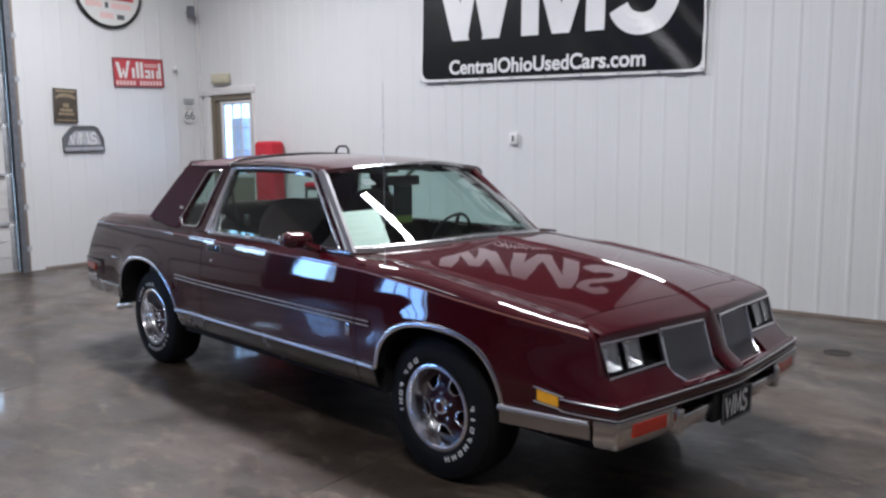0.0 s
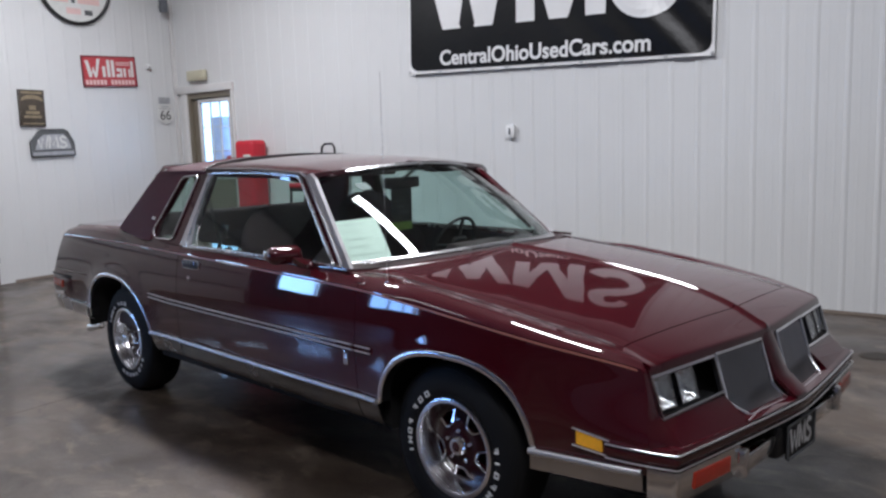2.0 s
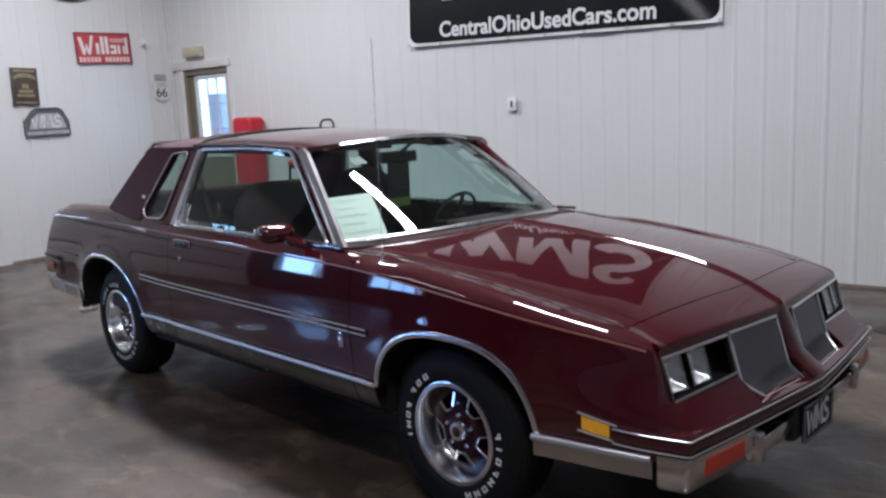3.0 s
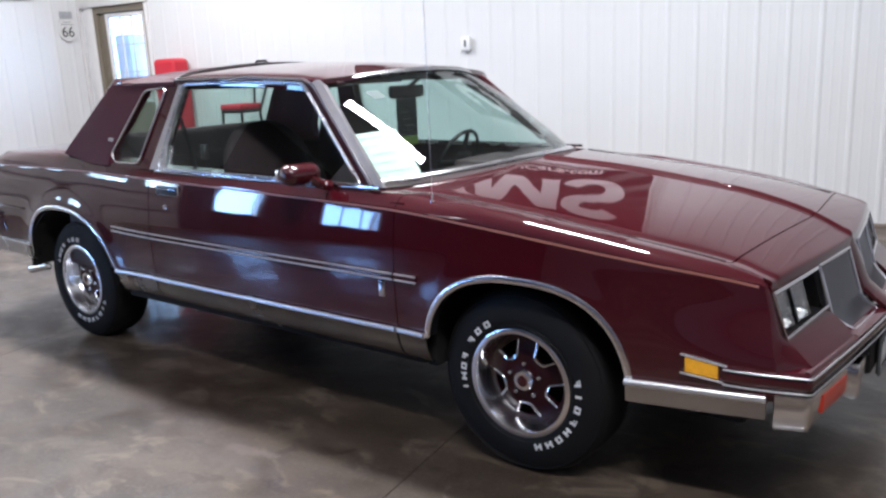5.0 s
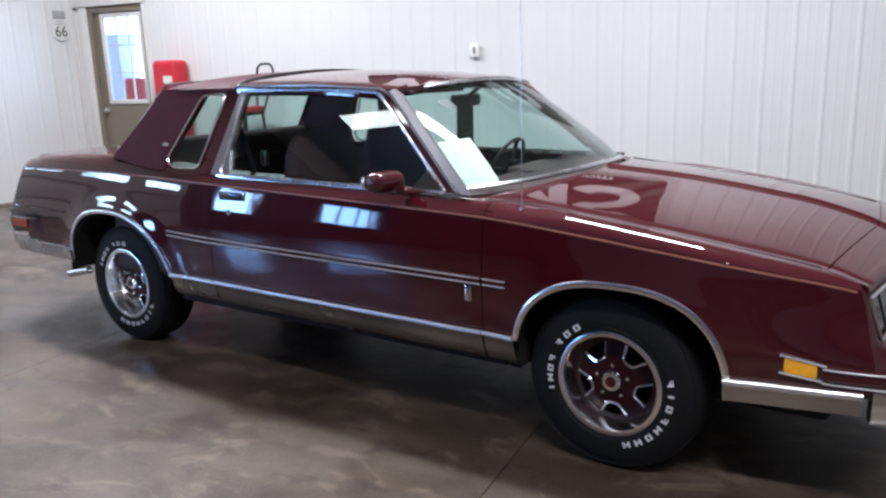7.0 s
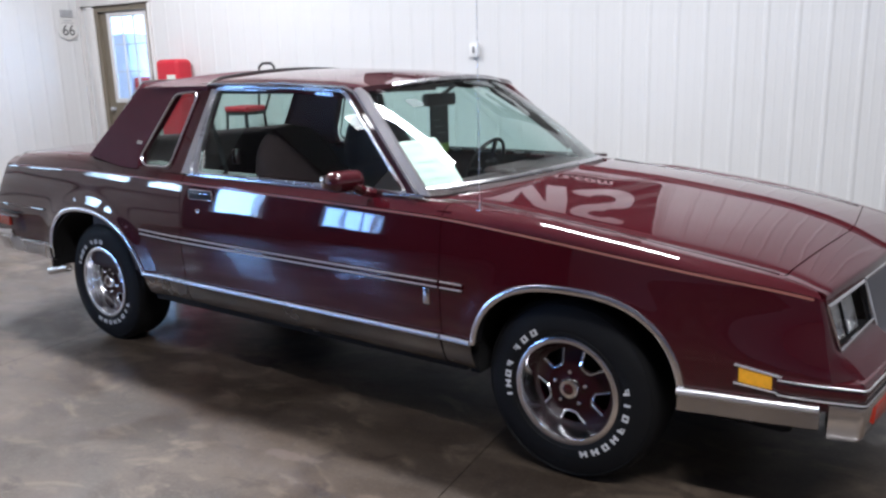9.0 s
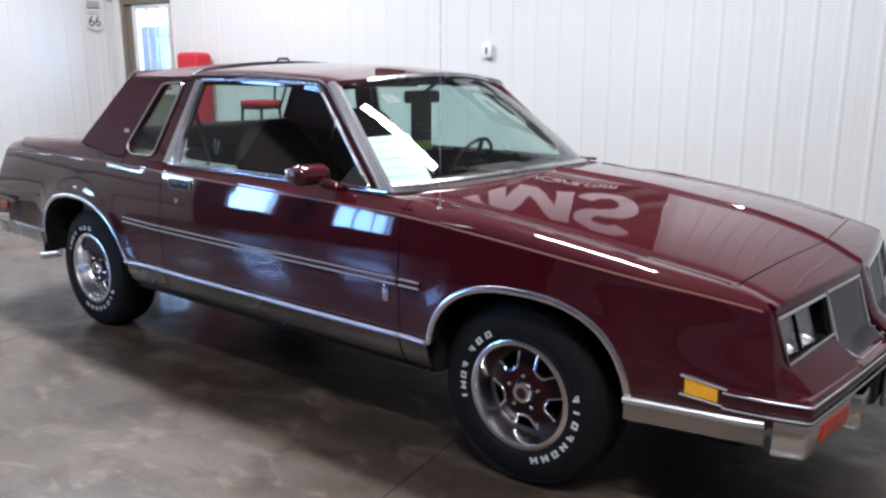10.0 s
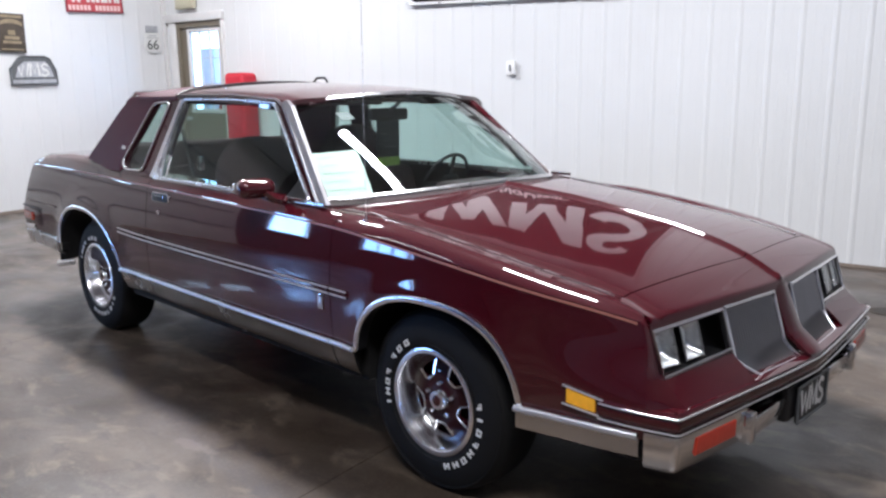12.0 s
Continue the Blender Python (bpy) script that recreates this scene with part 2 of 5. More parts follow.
def box(x0, x1, y0, y1, z0, z1, bevel=0.0, seg=2):
    bm = bmesh.new()
    bmesh.ops.create_cube(bm, size=1, matrix=Matrix.Translation(((x0 + x1) / 2, (y0 + y1) / 2, (z0 + z1) / 2)) @ Matrix.Diagonal((abs(x1 - x0), abs(y1 - y0), abs(z1 - z0), 1)))
    if bevel:
        bmesh.ops.bevel(bm, geom=bm.edges[:], offset=bevel, segments=seg, affect="EDGES", profile=0.5)
    return bm


def join(*bms):
    out = bmesh.new()
    for b in bms:
        me = bpy.data.meshes.new("tmp")
        b.to_mesh(me)
        b.free()
        out.from_mesh(me)
        bpy.data.meshes.remove(me)
    return out


def moved(bm, m):
    bm.transform(m)
    if m.determinant() < 0:
        bmesh.ops.reverse_faces(bm, faces=bm.faces[:])
    return bm


def prism(pts, fn, depth):
    """A polygon in two coordinates, laid into space by fn(a, b, d), with the given depth."""
    bm = bmesh.new()
    top = [bm.verts.new(fn(a, b, 0.0)) for a, b in pts]
    low = [bm.verts.new(fn(a, b, depth)) for a, b in pts]
    bm.faces.new(top)
    bm.faces.new(low[::-1])
    n = len(pts)
    for i in range(n):
        bm.faces.new((top[i], low[i], low[(i + 1) % n], top[(i + 1) % n]))
    bmesh.ops.recalc_face_normals(bm, faces=bm.faces[:])
    return bm


def patch(us, vs, fn, thick=0.0, inward=None):
    """A sheet over the grid us x vs; thick: a second sheet behind it, with closed edges."""
    bm = bmesh.new()
    grid = [[bm.verts.new(fn(u, v)) for v in vs] for u in us]
    for i in range(len(us) - 1):
        for j in range(len(vs) - 1):
            q = (grid[i][j], grid[i + 1][j], grid[i + 1][j + 1], grid[i][j + 1])
            if len({tuple(round(c, 5) for c in v.co) for v in q}) == 4:
                bm.faces.new(q)
    if thick:
        bm.normal_update()
        back = {v: bm.verts.new(v.co + (Vector(inward) * thick if inward else -v.normal * thick)) for row in grid for v in row}
        for f in bm.faces[:]:
            bm.faces.new([back[v] for v in reversed(f.verts)])
        for e in [e for e in bm.edges if len(e.link_faces) == 1 and e.verts[0] in back and e.verts[1] in back]:
            a, b = e.verts
            bm.faces.new((a, b, back[b], back[a]))
        bmesh.ops.recalc_face_normals(bm, faces=bm.faces[:])
    loose = [v for v in bm.verts if not v.link_faces]
    bmesh.ops.delete(bm, geom=loose, context="VERTS")
    return bm


def tube(pts, r, seg=8, closed=False, squash=None):
    """A round bar along points; squash: (direction, factor) flattens it."""
    bm = bmesh.new()
    pts = [Vector(p) for p in pts]
    n = len(pts)
    rings = []
    up = None
    for i, p in enumerate(pts):
        a = pts[(i - 1) % n] if closed or i else p
        b = pts[(i + 1) % n] if closed or i < n - 1 else p
        d = (b - a).normalized()
        if up is None:
            up = d.orthogonal().normalized()
        up = (up - d * up.dot(d)).normalized()
        side = d.cross(up)
        ring = []
        for k in range(seg):
            w = 2 * math.pi * k / seg
            off = (up * math.cos(w) + side * math.sin(w)) * r
            if squash:
                ax = Vector(squash[0]).normalized()
                off -= ax * off.dot(ax) * (1 - squash[1])
            ring.append(bm.verts.new(p + off))
        rings.append(ring)
    for i in range(n if closed else n - 1):
        r0, r1 = rings[i], rings[(i + 1) % n]
        for k in range(seg):
            bm.faces.new((r0[k], r0[(k + 1) % seg], r1[(k + 1) % seg], r1[k]))
    if not closed:
        bm.faces.new(rings[0][::-1])
        bm.faces.new(rings[-1])
    bmesh.ops.recalc_face_normals(bm, faces=bm.faces[:])
    return bm


def lathe(profile, seg=64, closed=False):
    """Turns (radius, height) points round the y axis."""
    bm = bmesh.new()
    rings = [[bm.verts.new((r * math.cos(2 * math.pi * k / seg), h, r * math.sin(2 * math.pi * k / seg))) for k in range(seg)] for r, h in profile]
    n = len(profile)
    for i in range(n if closed else n - 1):
        a, b = rings[i], rings[(i + 1) % n]
        for k in range(seg):
            bm.faces.new((a[k], a[(k + 1) % seg], b[(k + 1) % seg], b[k]))
    if not closed:
        for ring, r in ((rings[0], profile[0][0]), (rings[-1], profile[-1][0])):
            if r < 0.03:
                bm.faces.new(ring)
    bmesh.ops.recalc_face_normals(bm, faces=bm.faces[:])
    return bm


def sweep(path, profile):
    """Sweeps a profile of (out, z) along a plan path of (x, y); out points to the right of the way."""
    bm = bmesh.new()
    rings = []
    n = len(path)
    for i, (x, y) in enumerate(path):
        ax, ay = path[max(i - 1, 0)]
        bx, by = path[min(i + 1, n - 1)]
        d = Vector((bx - ax, by - ay)).normalized()
        o = Vector((d.y, -d.x))
        rings.append([bm.verts.new((x + o.x * w, y + o.y * w, z)) for w, z in profile])
    k = len(profile)
    for i in range(n - 1):
        for j in range(k):
            bm.faces.new((rings[i][j], rings[i + 1][j], rings[i + 1][(j + 1) % k], rings[i][(j + 1) % k]))
    bm.faces.new(rings[0][::-1])
    bm.faces.new(rings[-1])
    bmesh.ops.recalc_face_normals(bm, faces=bm.faces[:])
    return bm


def text_mesh(body, size, material, name, parent, m, depth=0.002, label="", squeeze=1.0, bold=0.0):
    cu = bpy.data.curves.new("tmp_text", "FONT")
    cu.body, cu.size, cu.extrude, cu.align_x, cu.align_y, cu.offset = body, size, depth, "CENTER", "CENTER", size * bold
    ob = bpy.data.objects.new("tmp_text", cu)
    me = bpy.data.meshes.new_from_object(ob)
    bpy.data.objects.remove(ob)
    bpy.data.curves.remove(cu)
    me.transform(m @ Matrix.Diagonal((squeeze, 1, 1, 1)))
    me.materials.clear()
    me.materials.append(material)
    out = new(name, me)
    me.name = name
    out.parent = parent
    return tagged(out, label=label)


def linspace(a, b, n):
    return [a + (b - a) * i / (n - 1) for i in range(n)]


# ---- the room ----
def ribbed(length, height, pitch, name, place, openings=(), label="", material=None):
    """A wall of ribbed steel sheet with a body behind it. Along local x, facing local -y; openings: (x0, x1, z0, z1)."""
    xs = []
    k = 0
    while k * pitch < length:
        a = k * pitch
        for off, d in ((0.0, 0.0), (0.018, 0.005), (0.034, 0.005), (0.052, 0.0), (0.10, 0.0), (0.109, 0.0010), (0.115, 0.0010), (0.124, 0.0), (0.165, 0.0), (0.174, 0.0010), (0.180, 0.0010), (0.189, 0.0)):
            if a + off < length:
                xs.append((a + off, d))
        k += 1
    for o in openings:
        xs += [(o[0], 0.0), (o[1], 0.0)]
    xs.append((length, 0.0))
    xs = sorted(dict(xs).items())
    zs = sorted({0.0, height, *(z for o in openings for z in o[2:])})
    bm = bmesh.new()
    inside = lambda x, z: any(o[0] - 1e-6 < x < o[1] + 1e-6 and o[2] - 1e-6 < z < o[3] + 1e-6 for o in openings)
    front = [[bm.verts.new((x, -d, z)) for z in zs] for x, d in xs]
    back = [[bm.verts.new((x, 0.14, z)) for z in zs] for x, d in xs]
    for i in range(len(xs) - 1):
        for j in range(len(zs) - 1):
            if inside((xs[i][0] + xs[i + 1][0]) / 2, (zs[j] + zs[j + 1]) / 2):
                continue
            bm.faces.new((front[i][j], front[i + 1][j], front[i + 1][j + 1], front[i][j + 1]))
            bm.faces.new((back[i][j], back[i][j + 1], back[i + 1][j + 1], back[i + 1][j]))
    pairs = {}
    for f, b in zip(front, back):
        for v, w in zip(f, b):
            pairs[v] = w
    for e in [e for e in bm.edges if len(e.link_faces) == 1 and e.verts[0] in pairs and e.verts[1] in pairs]:
        a, b = e.verts
        bm.faces.new((a, b, pairs[b], pairs[a]))
    bmesh.ops.delete(bm, geom=[v for v in bm.verts if not v.link_faces], context="VERTS")
    bmesh.ops.recalc_face_normals(bm, faces=bm.faces[:])
    ob = part(name, bm, material or WALL, None, smooth=False)
    ob.matrix_world = place
    return tagged(ob, label=label, category="wall", kind="structure")


L_N = WALL_E - WALL_W
DOOR_X = (-6.235, -5.33)
ribbed(L_N, CEIL, 0.229, "wall_north", pose(WALL_W, WALL_N, 0), [(DOOR_X[0] - WALL_W, DOOR_X[1] - WALL_W, 0.0, 2.19)], "white ribbed steel sheet wall behind the car")
L_W = WALL_N - WALL_S
GATE = (-3.8, 0.84, 3.5)
ribbed(WALL_N - GATE[0], CEIL, 0.229, "wall_west", pose(WALL_W, GATE[0], 0, 0, 0, 90), [(0.0, GATE[1] - GATE[0], 0.0, GATE[2])], "white ribbed steel sheet side wall with signs")
# out of view: darkened sheet keeps the reflections in the car's side dark
ribbed(GATE[0] - WALL_S, CEIL, 0.229, "wall_west_bay", pose(WALL_W, WALL_S, 0, 0, 0, 90), [(a - WALL_S, b - WALL_S, 0.80, 1.90) for a, b in WINDOWS], "unseen ribbed steel sheet side wall with two windows, dimness put into its colour", DIM_WALL)
# unseen closing wall; its painted-in daylight lifts the reflections in the fender
ribbed(L_N, CEIL, 0.229, "wall_south", pose(WALL_E, WALL_S, 0, 0, 0, 180), (), "unseen ribbed steel sheet wall with blue daylight put into its colour", DAYLIT_WALL)
ribbed(L_W, CEIL, 0.229, "wall_east", pose(WALL_E, WALL_N, 0, 0, 0, -90), (), "white ribbed steel sheet wall")

# Floor slabs with sawn joints
floor_base = part("floor", box(WALL_W, WALL_E, WALL_S, WALL_N, -0.2, -0.012), CONCRETE)
tagged(floor_base, "stained grey-brown polished concrete floor with sawn joints", "floor", kind="structure")
jx = [WALL_W, -4.24, -1.66, 0.92, 3.5, 6.08, WALL_E]
jy = [WALL_S, -4.6, WALL_N]
for i in range(len(jx) - 1):
    for j in range(len(jy) - 1):
        g = 0.002
        part("slab", box(jx[i] + g, jx[i + 1] - g, jy[j] + g, jy[j + 1] - g, -0.014, 0.0), CONCRETE, floor_base, smooth=False)
ceil_bm = join(box(WALL_W, WALL_E, WALL_S, WALL_N, CEIL, CEIL + 0.1), *[box(WALL_W, WALL_E, WALL_S + 0.45 * k, WALL_S + 0.45 * k + 0.03, CEIL - 0.018, CEIL + 0.002) for k in range(1, 39)])
tagged(part("ceiling", ceil_bm, CEILING, smooth=False), "white ribbed steel sheet ceiling", "ceiling", kind="structure")

# Skirting strips
tagged(part("baseboard", join(box(DOOR_X[1] + 0.1, WALL_E, WALL_N - 0.030, WALL_N - 0.018, 0, 0.022)), TRIM, smooth=False), "thin brown trim strip along the wall foot", "trim", kind="structure")
tagged(part("baseboard", join(box(WALL_W + 0.018, WALL_W + 0.030, 1.10, WALL_N - 0.02, 0, 0.03)), TRIM, smooth=False), "thin brown trim strip along the wall foot", "trim", kind="structure")
tagged(part("trim", box(WALL_W + 0.001, WALL_W + 0.05, WALL_N - 0.05, WALL_N - 0.001, 0.03, CEIL, 0.004), WHITE_TRIM), "white steel corner trim", "trim", kind="structure")

# Strip lights
for fx, fy, fh in FIXTURES:
    lamp = empty("strip_light", pose(fx, fy, CEIL))
    tagged(lamp, "white twin-tube strip light under the ceiling", "ceiling light", "strip lights under the ceiling")
    part("housing", join(box(-fh - 0.02, fh + 0.02, -0.06, 0.06, -0.09, -0.005, 0.006), box(-fh - 0.02, fh + 0.02, -0.16, 0.16, -0.10, -0.085, 0.004)), WHITE_TRIM, lamp)
    for s in (-1, 1):
        part("tube", tube([(0.02 - fh, s * 0.09, -0.125), (fh - 0.02, s * 0.09, -0.125)], 0.016, 10), TUBE_GLOW, lamp, "glowing white tube")

# West windows
for n, (y0, y1) in enumerate(WINDOWS):
    win = empty("window_%d" % (n + 1), pose(WALL_W, (y0 + y1) / 2, 0.80))
    tagged(win, "white framed window in the side wall, daylight behind", "window", kind="structure")
    h = (y1 - y0) / 2
    bars = [box(-0.06, -0.02, c - 0.015, c + 0.015, 0.05, 1.05) for c in ((-0.2, 0.2) if n else ())]
    part("frame", join(box(-0.10, 0.03, -h, -h + 0.05, 0, 1.1), box(-0.10, 0.03, h - 0.05, h, 0, 1.1), box(-0.10, 0.03, -h + 0.05, h - 0.05, 1.05, 1.1), box(-0.10, 0.05, -h + 0.05, h - 0.05, 0, 0.05), *bars), WHITE_TRIM, win, smooth=False)
    pane = part("pane", box(-0.045, -0.04, -h + 0.04, h - 0.04, 0.04, 1.06), CLEAR, win, smooth=False)
    pane.visible_shadow = False
    bk = part("backdrop", box(-1.55, -1.5, y0 - 1.0, y1 + 1.0, -0.02, 3.2), glow_mat("daylight", (0.34, 0.60, 1.0), 3.4), None, smooth=False)
    bk.matrix_world = pose(WALL_W, 0, 0)
    tagged(bk, "pale blue daylight outside the window", "backdrop", kind="structure")

# Overhead door in the west wall with its track
gate = empty("overhead_door", pose(WALL_W - 0.06, 0, 0))
tagged(gate, "closed white sectional overhead door", "overhead door", kind="structure")
k, z = 0, 0.0
while z < GATE[2] - 0.01:
    if 1.1 < z < 1.2:
        lites, edges = [(c - 0.245, c + 0.245) for c in (-3.46, -2.71, -1.96, -1.21, -0.46, 0.29)], [GATE[0]]
        for a, b in lites:
            edges += [a, b]
            pane = part("pane", box(-0.024, -0.018, a - 0.01, b + 0.01, 1.40, 1.66), CLEAR, gate, smooth=False)
            pane.visible_shadow = False
            part("window_frame", join(box(-0.002, 0.012, a - 0.02, b + 0.02, 1.64, 1.67), box(-0.002, 0.012, a - 0.02, b + 0.02, 1.39, 1.42), box(-0.002, 0.012, a - 0.02, a + 0.01, 1.42, 1.64), box(-0.002, 0.012, b - 0.01, b + 0.02, 1.42, 1.64)), WHITE_TRIM, gate, smooth=False)
        edges.append(GATE[1] - 0.01)
        part("panel", join(box(-0.04, 0.0, GATE[0], GATE[1] - 0.01, z + 0.001, 1.40), box(-0.04, 0.0, GATE[0], GATE[1] - 0.01, 1.66, z + 0.5823), *[box(-0.04, 0.0, edges[q], edges[q + 1], 1.40, 1.66) for q in range(0, 2 * len(lites) + 1, 2)]), WHITE_TRIM, gate, smooth=False)
    else:
        part("panel", box(-0.04, 0.0, GATE[0], GATE[1] - 0.01, z + 0.0005, z + 0.5828, 0.006), WHITE_TRIM, gate)
    part("stile", join(box(0.0, 0.012, GATE[1] - 0.09, GATE[1] - 0.02, z + 0.03, z + 0.555, 0.003), box(0.0, 0.012, GATE[1] - 1.2, GATE[1] - 1.14, z + 0.03, z + 0.555, 0.003)), STEEL, gate)
    if not 1.1 < z < 1.2:
        part("rib", join(box(0.0, 0.008, -1.9, GATE[1] - 0.1, z + 0.19, z + 0.205, 0.002), box(0.0, 0.008, -1.9, GATE[1] - 0.1, z + 0.38, z + 0.395, 0.002)), WHITE_TRIM, gate)
    if z > 0.1:
        part("strut", box(0.0, 0.03, GATE[0] + 0.1, GATE[1] - 0.1, z - 0.022, z + 0.022, 0.004), STEEL, gate, "grey steel strut")
    z += 0.5833
bk = part("backdrop", box(-1.55, -1.5, -4.6, 1.8, -0.02, 3.2), glow_mat("daylight", (0.50, 0.72, 1.0), 11.0), None, smooth=False)
bk.matrix_world = pose(WALL_W, 0, 0)
tagged(bk, "pale blue daylight outside the overhead door", "backdrop", kind="structure")
track = empty("door_track", pose(WALL_W, GATE[1], 0))
tagged(track, "galvanised steel vertical track of the overhead door with brackets", "door track")
part("rail", join(box(0.02, 0.09, 0.02, 0.028, 0.0, 3.7, 0.001), box(0.082, 0.09, -0.04, 0.02, 0.0, 3.7, 0.001), box(0.02, 0.028, -0.04, 0.02, 0.0, 3.7, 0.001)), DARK_STEEL, track, smooth=False)
part("jamb", box(0.019, 0.045, 0.03, 0.080, 0.0, 3.62, 0.003), TRIM, track, "brown wooden jamb")
for q in range(7):
    part("bracket", join(box(0.045, 0.05, 0.028, 0.10, 0.25 + 0.5 * q, 0.31 + 0.5 * q), box(0.045, 0.088, 0.028, 0.034, 0.25 + 0.5 * q, 0.31 + 0.5 * q)), STEEL, track, smooth=False)
    part("roller", moved(lathe([(0.006, -0.02), (0.022, -0.018), (0.022, 0.012), (0.006, 0.015)], 16), pose(0.06, 0.0, 0.05 + 0.5833 * min(q, 5), 90)), STEEL, track)

# Passage door in the north wall
door = empty("door_1", pose((DOOR_X[0] + DOOR_X[1]) / 2, WALL_N, 0))
tagged(door, "closed tan steel door with a white-framed glazed upper half", "door", kind="structure")
hw = (DOOR_X[1] - DOOR_X[0]) / 2
part("casing", join(box(-hw - 0.11, -hw, -0.035, 0.02, 0, 2.19, 0.004), box(hw, hw + 0.04, -0.035, 0.02, 0, 2.19, 0.004), box(-hw - 0.20, hw + 0.05, -0.05, 0.02, 2.191, 2.29, 0.006)), WHITE_TRIM, door)
part("jamb", join(box(-hw, -hw + 0.06, -0.01, 0.13, 0, 2.19), box(hw - 0.04, hw, -0.01, 0.13, 0, 2.19), box(-hw + 0.06, hw - 0.04, -0.01, 0.13, 2.12, 2.19)), TAN, door, smooth=False)
WX0, WX1, WZ0, WZ1 = -0.26, 0.36, 1.075, 2.085
part("leaf", join(box(-hw + 0.06, WX0, 0.03, 0.075, 0.01, 2.115), box(WX1, hw - 0.04, 0.03, 0.075, 0.01, 2.115), box(WX0, WX1, 0.03, 0.075, 0.01, WZ0), box(WX0, WX1, 0.03, 0.075, WZ1, 2.115)), TAN, door, smooth=False)
part("window_frame", join(box(WX0 - 0.02, WX0 + 0.03, 0.015, 0.05, WZ0 - 0.02, WZ1 + 0.02, 0.004), box(WX1 - 0.03, WX1 + 0.02, 0.015, 0.05, WZ0 - 0.02, WZ1 + 0.02, 0.004), box(WX0 + 0.03, WX1 - 0.03, 0.015, 0.05, WZ0 - 0.02, WZ0 + 0.03, 0.004), box(WX0 + 0.03, WX1 - 0.03, 0.015, 0.05, WZ1 - 0.03, WZ1 + 0.02, 0.004)), WHITE_TRIM, door)
mw = (WX1 - WX0 - 0.06) / 3
mh = (WZ1 - WZ0 - 0.06) / 3
for q in (1, 2):
    part("muntin", box(WX0 + 0.03 + q * mw - 0.006, WX0 + 0.03 + q * mw + 0.006, 0.025, 0.05, WZ0 + 0.03, WZ1 - 0.03), WHITE_TRIM, door, smooth=False)
    part("muntin", box(WX0 + 0.03, WX1 - 0.03, 0.028, 0.047, WZ0 + 0.03 + q * mh - 0.006, WZ0 + 0.03 + q * mh + 0.006), WHITE_TRIM, door, smooth=False)
for a in range(3):
    for b in range(3):
        pn = part("pane", box(WX0 + 0.03 + a * mw, WX0 + 0.03 + (a + 1) * mw, 0.052, 0.056, WZ0 + 0.03 + b * mh, WZ0 + 0.03 + (b + 1) * mh), CLEAR, door, smooth=False)
        pn.visible_shadow = False
part("knob", moved(join(lathe([(0.026, 0.0), (0.026, 0.006), (0.012, 0.008), (0.011, 0.03), (0.026, 0.036), (0.028, 0.05), (0.018, 0.06), (0.001, 0.062)], 20)), pose(-hw + 0.13, 0.03, 0.98, 0, 0, 180)), STEEL, door, "satin steel knob")

bk = part("backdrop", box(-8.6, -3.6, WALL_N + 2.0, WALL_N + 2.05, 0, 3.0), BACK_GLOW, None, smooth=False)
tagged(bk, "bright pale room seen through the door glass", "backdrop", kind="structure")
tagged(part("cabinet", box(-7.16, -6.80, WALL_N + 1.3, WALL_N + 1.6, 0, 1.34, 0.03), RED_SOFT), "red cabinet in the next room", "cabinet")
tagged(part("locker", box(-7.50, -7.20, WALL_N + 1.3, WALL_N + 1.65, 0, 1.95, 0.03), BLUE_SOFT), "pale lavender locker in the next room", "locker")

# Box above the door
sign = empty("exit_light", pose(-5.946, WALL_N - 0.02, 2.41))
tagged(sign, "beige emergency light box above the door", "exit light")
part("body", box(-0.17, 0.17, -0.07, 0.0, -0.065, 0.065, 0.008), BEIGE, sign)
part("face", box(-0.145, 0.145, -0.076, -0.071, -0.045, 0.045, 0.002), BEIGE, sign)

# Wall switch
sw = empty("wall_switch", pose(-1.185, WALL_N - 0.018, 1.522))
tagged(sw, "white surface box with a grey switch on the wall", "switch")
part("plate", box(-0.046, 0.046, -0.03, 0.0, -0.062, 0.062, 0.006), BANNER_WHITE, sw)
part("toggle", box(-0.009, 0.009, -0.04, -0.031, -0.03, 0.03, 0.002), SIGN_GREY, sw)

# Speaker box high in the corner, small sensor
spk = empty("corner_speaker", pose(WALL_W + 0.15, 3.28, 3.33, 0, 0, 80))
tagged(spk, "small grey loudspeaker high in the corner", "speaker")
part("cabinet", box(-0.045, 0.045, -0.04, 0.04, -0.085, 0.075, 0.010), DARK_STEEL, spk)
part("bracket", box(-0.015, 0.015, 0.035, 0.12, -0.015, 0.015, 0.003), DARK_STEEL, spk)
sen = empty("sensor", pose(WALL_W + 0.02, 3.06, 2.545))
tagged(sen, "small white sensor on the wall", "sensor")
part("case", box(0.0, 0.05, -0.03, 0.03, -0.03, 0.03, 0.010), BANNER_WHITE, sen)
part("eye", box(0.05, 0.054, -0.012, 0.012, -0.02, 0.0, 0.002), SIGN_GREY, sen)

# The banner: a black sheet with folds, white hem, letters as plain shapes
ban = empty("banner", pose(-0.80, WALL_N - 0.045, 2.115, 0, 1.5, 0))
tagged(ban, "black vinyl banner with large white shapes and a web address", "banner")
BW, BH = 3.19, 1.86


def drape(x, z):
    f = max(0.0, min(1.0, (x + 0.3) / 1.6))
    return -0.010 - 0.009 * math.sin(7 * x + 9 * (z - 0.9)) * f - 0.004 * math.sin(3.1 * x - 4 * z) - 0.012 * f * math.sin(15 * x + 14 * z) * math.exp(-((z - 0.3) ** 2) / 0.5) - 0.0006 * math.sin(38 * x + 23 * z + 2 * math.sin(5 * z + 3 * x)) * (0.3 + 0.7 * f)


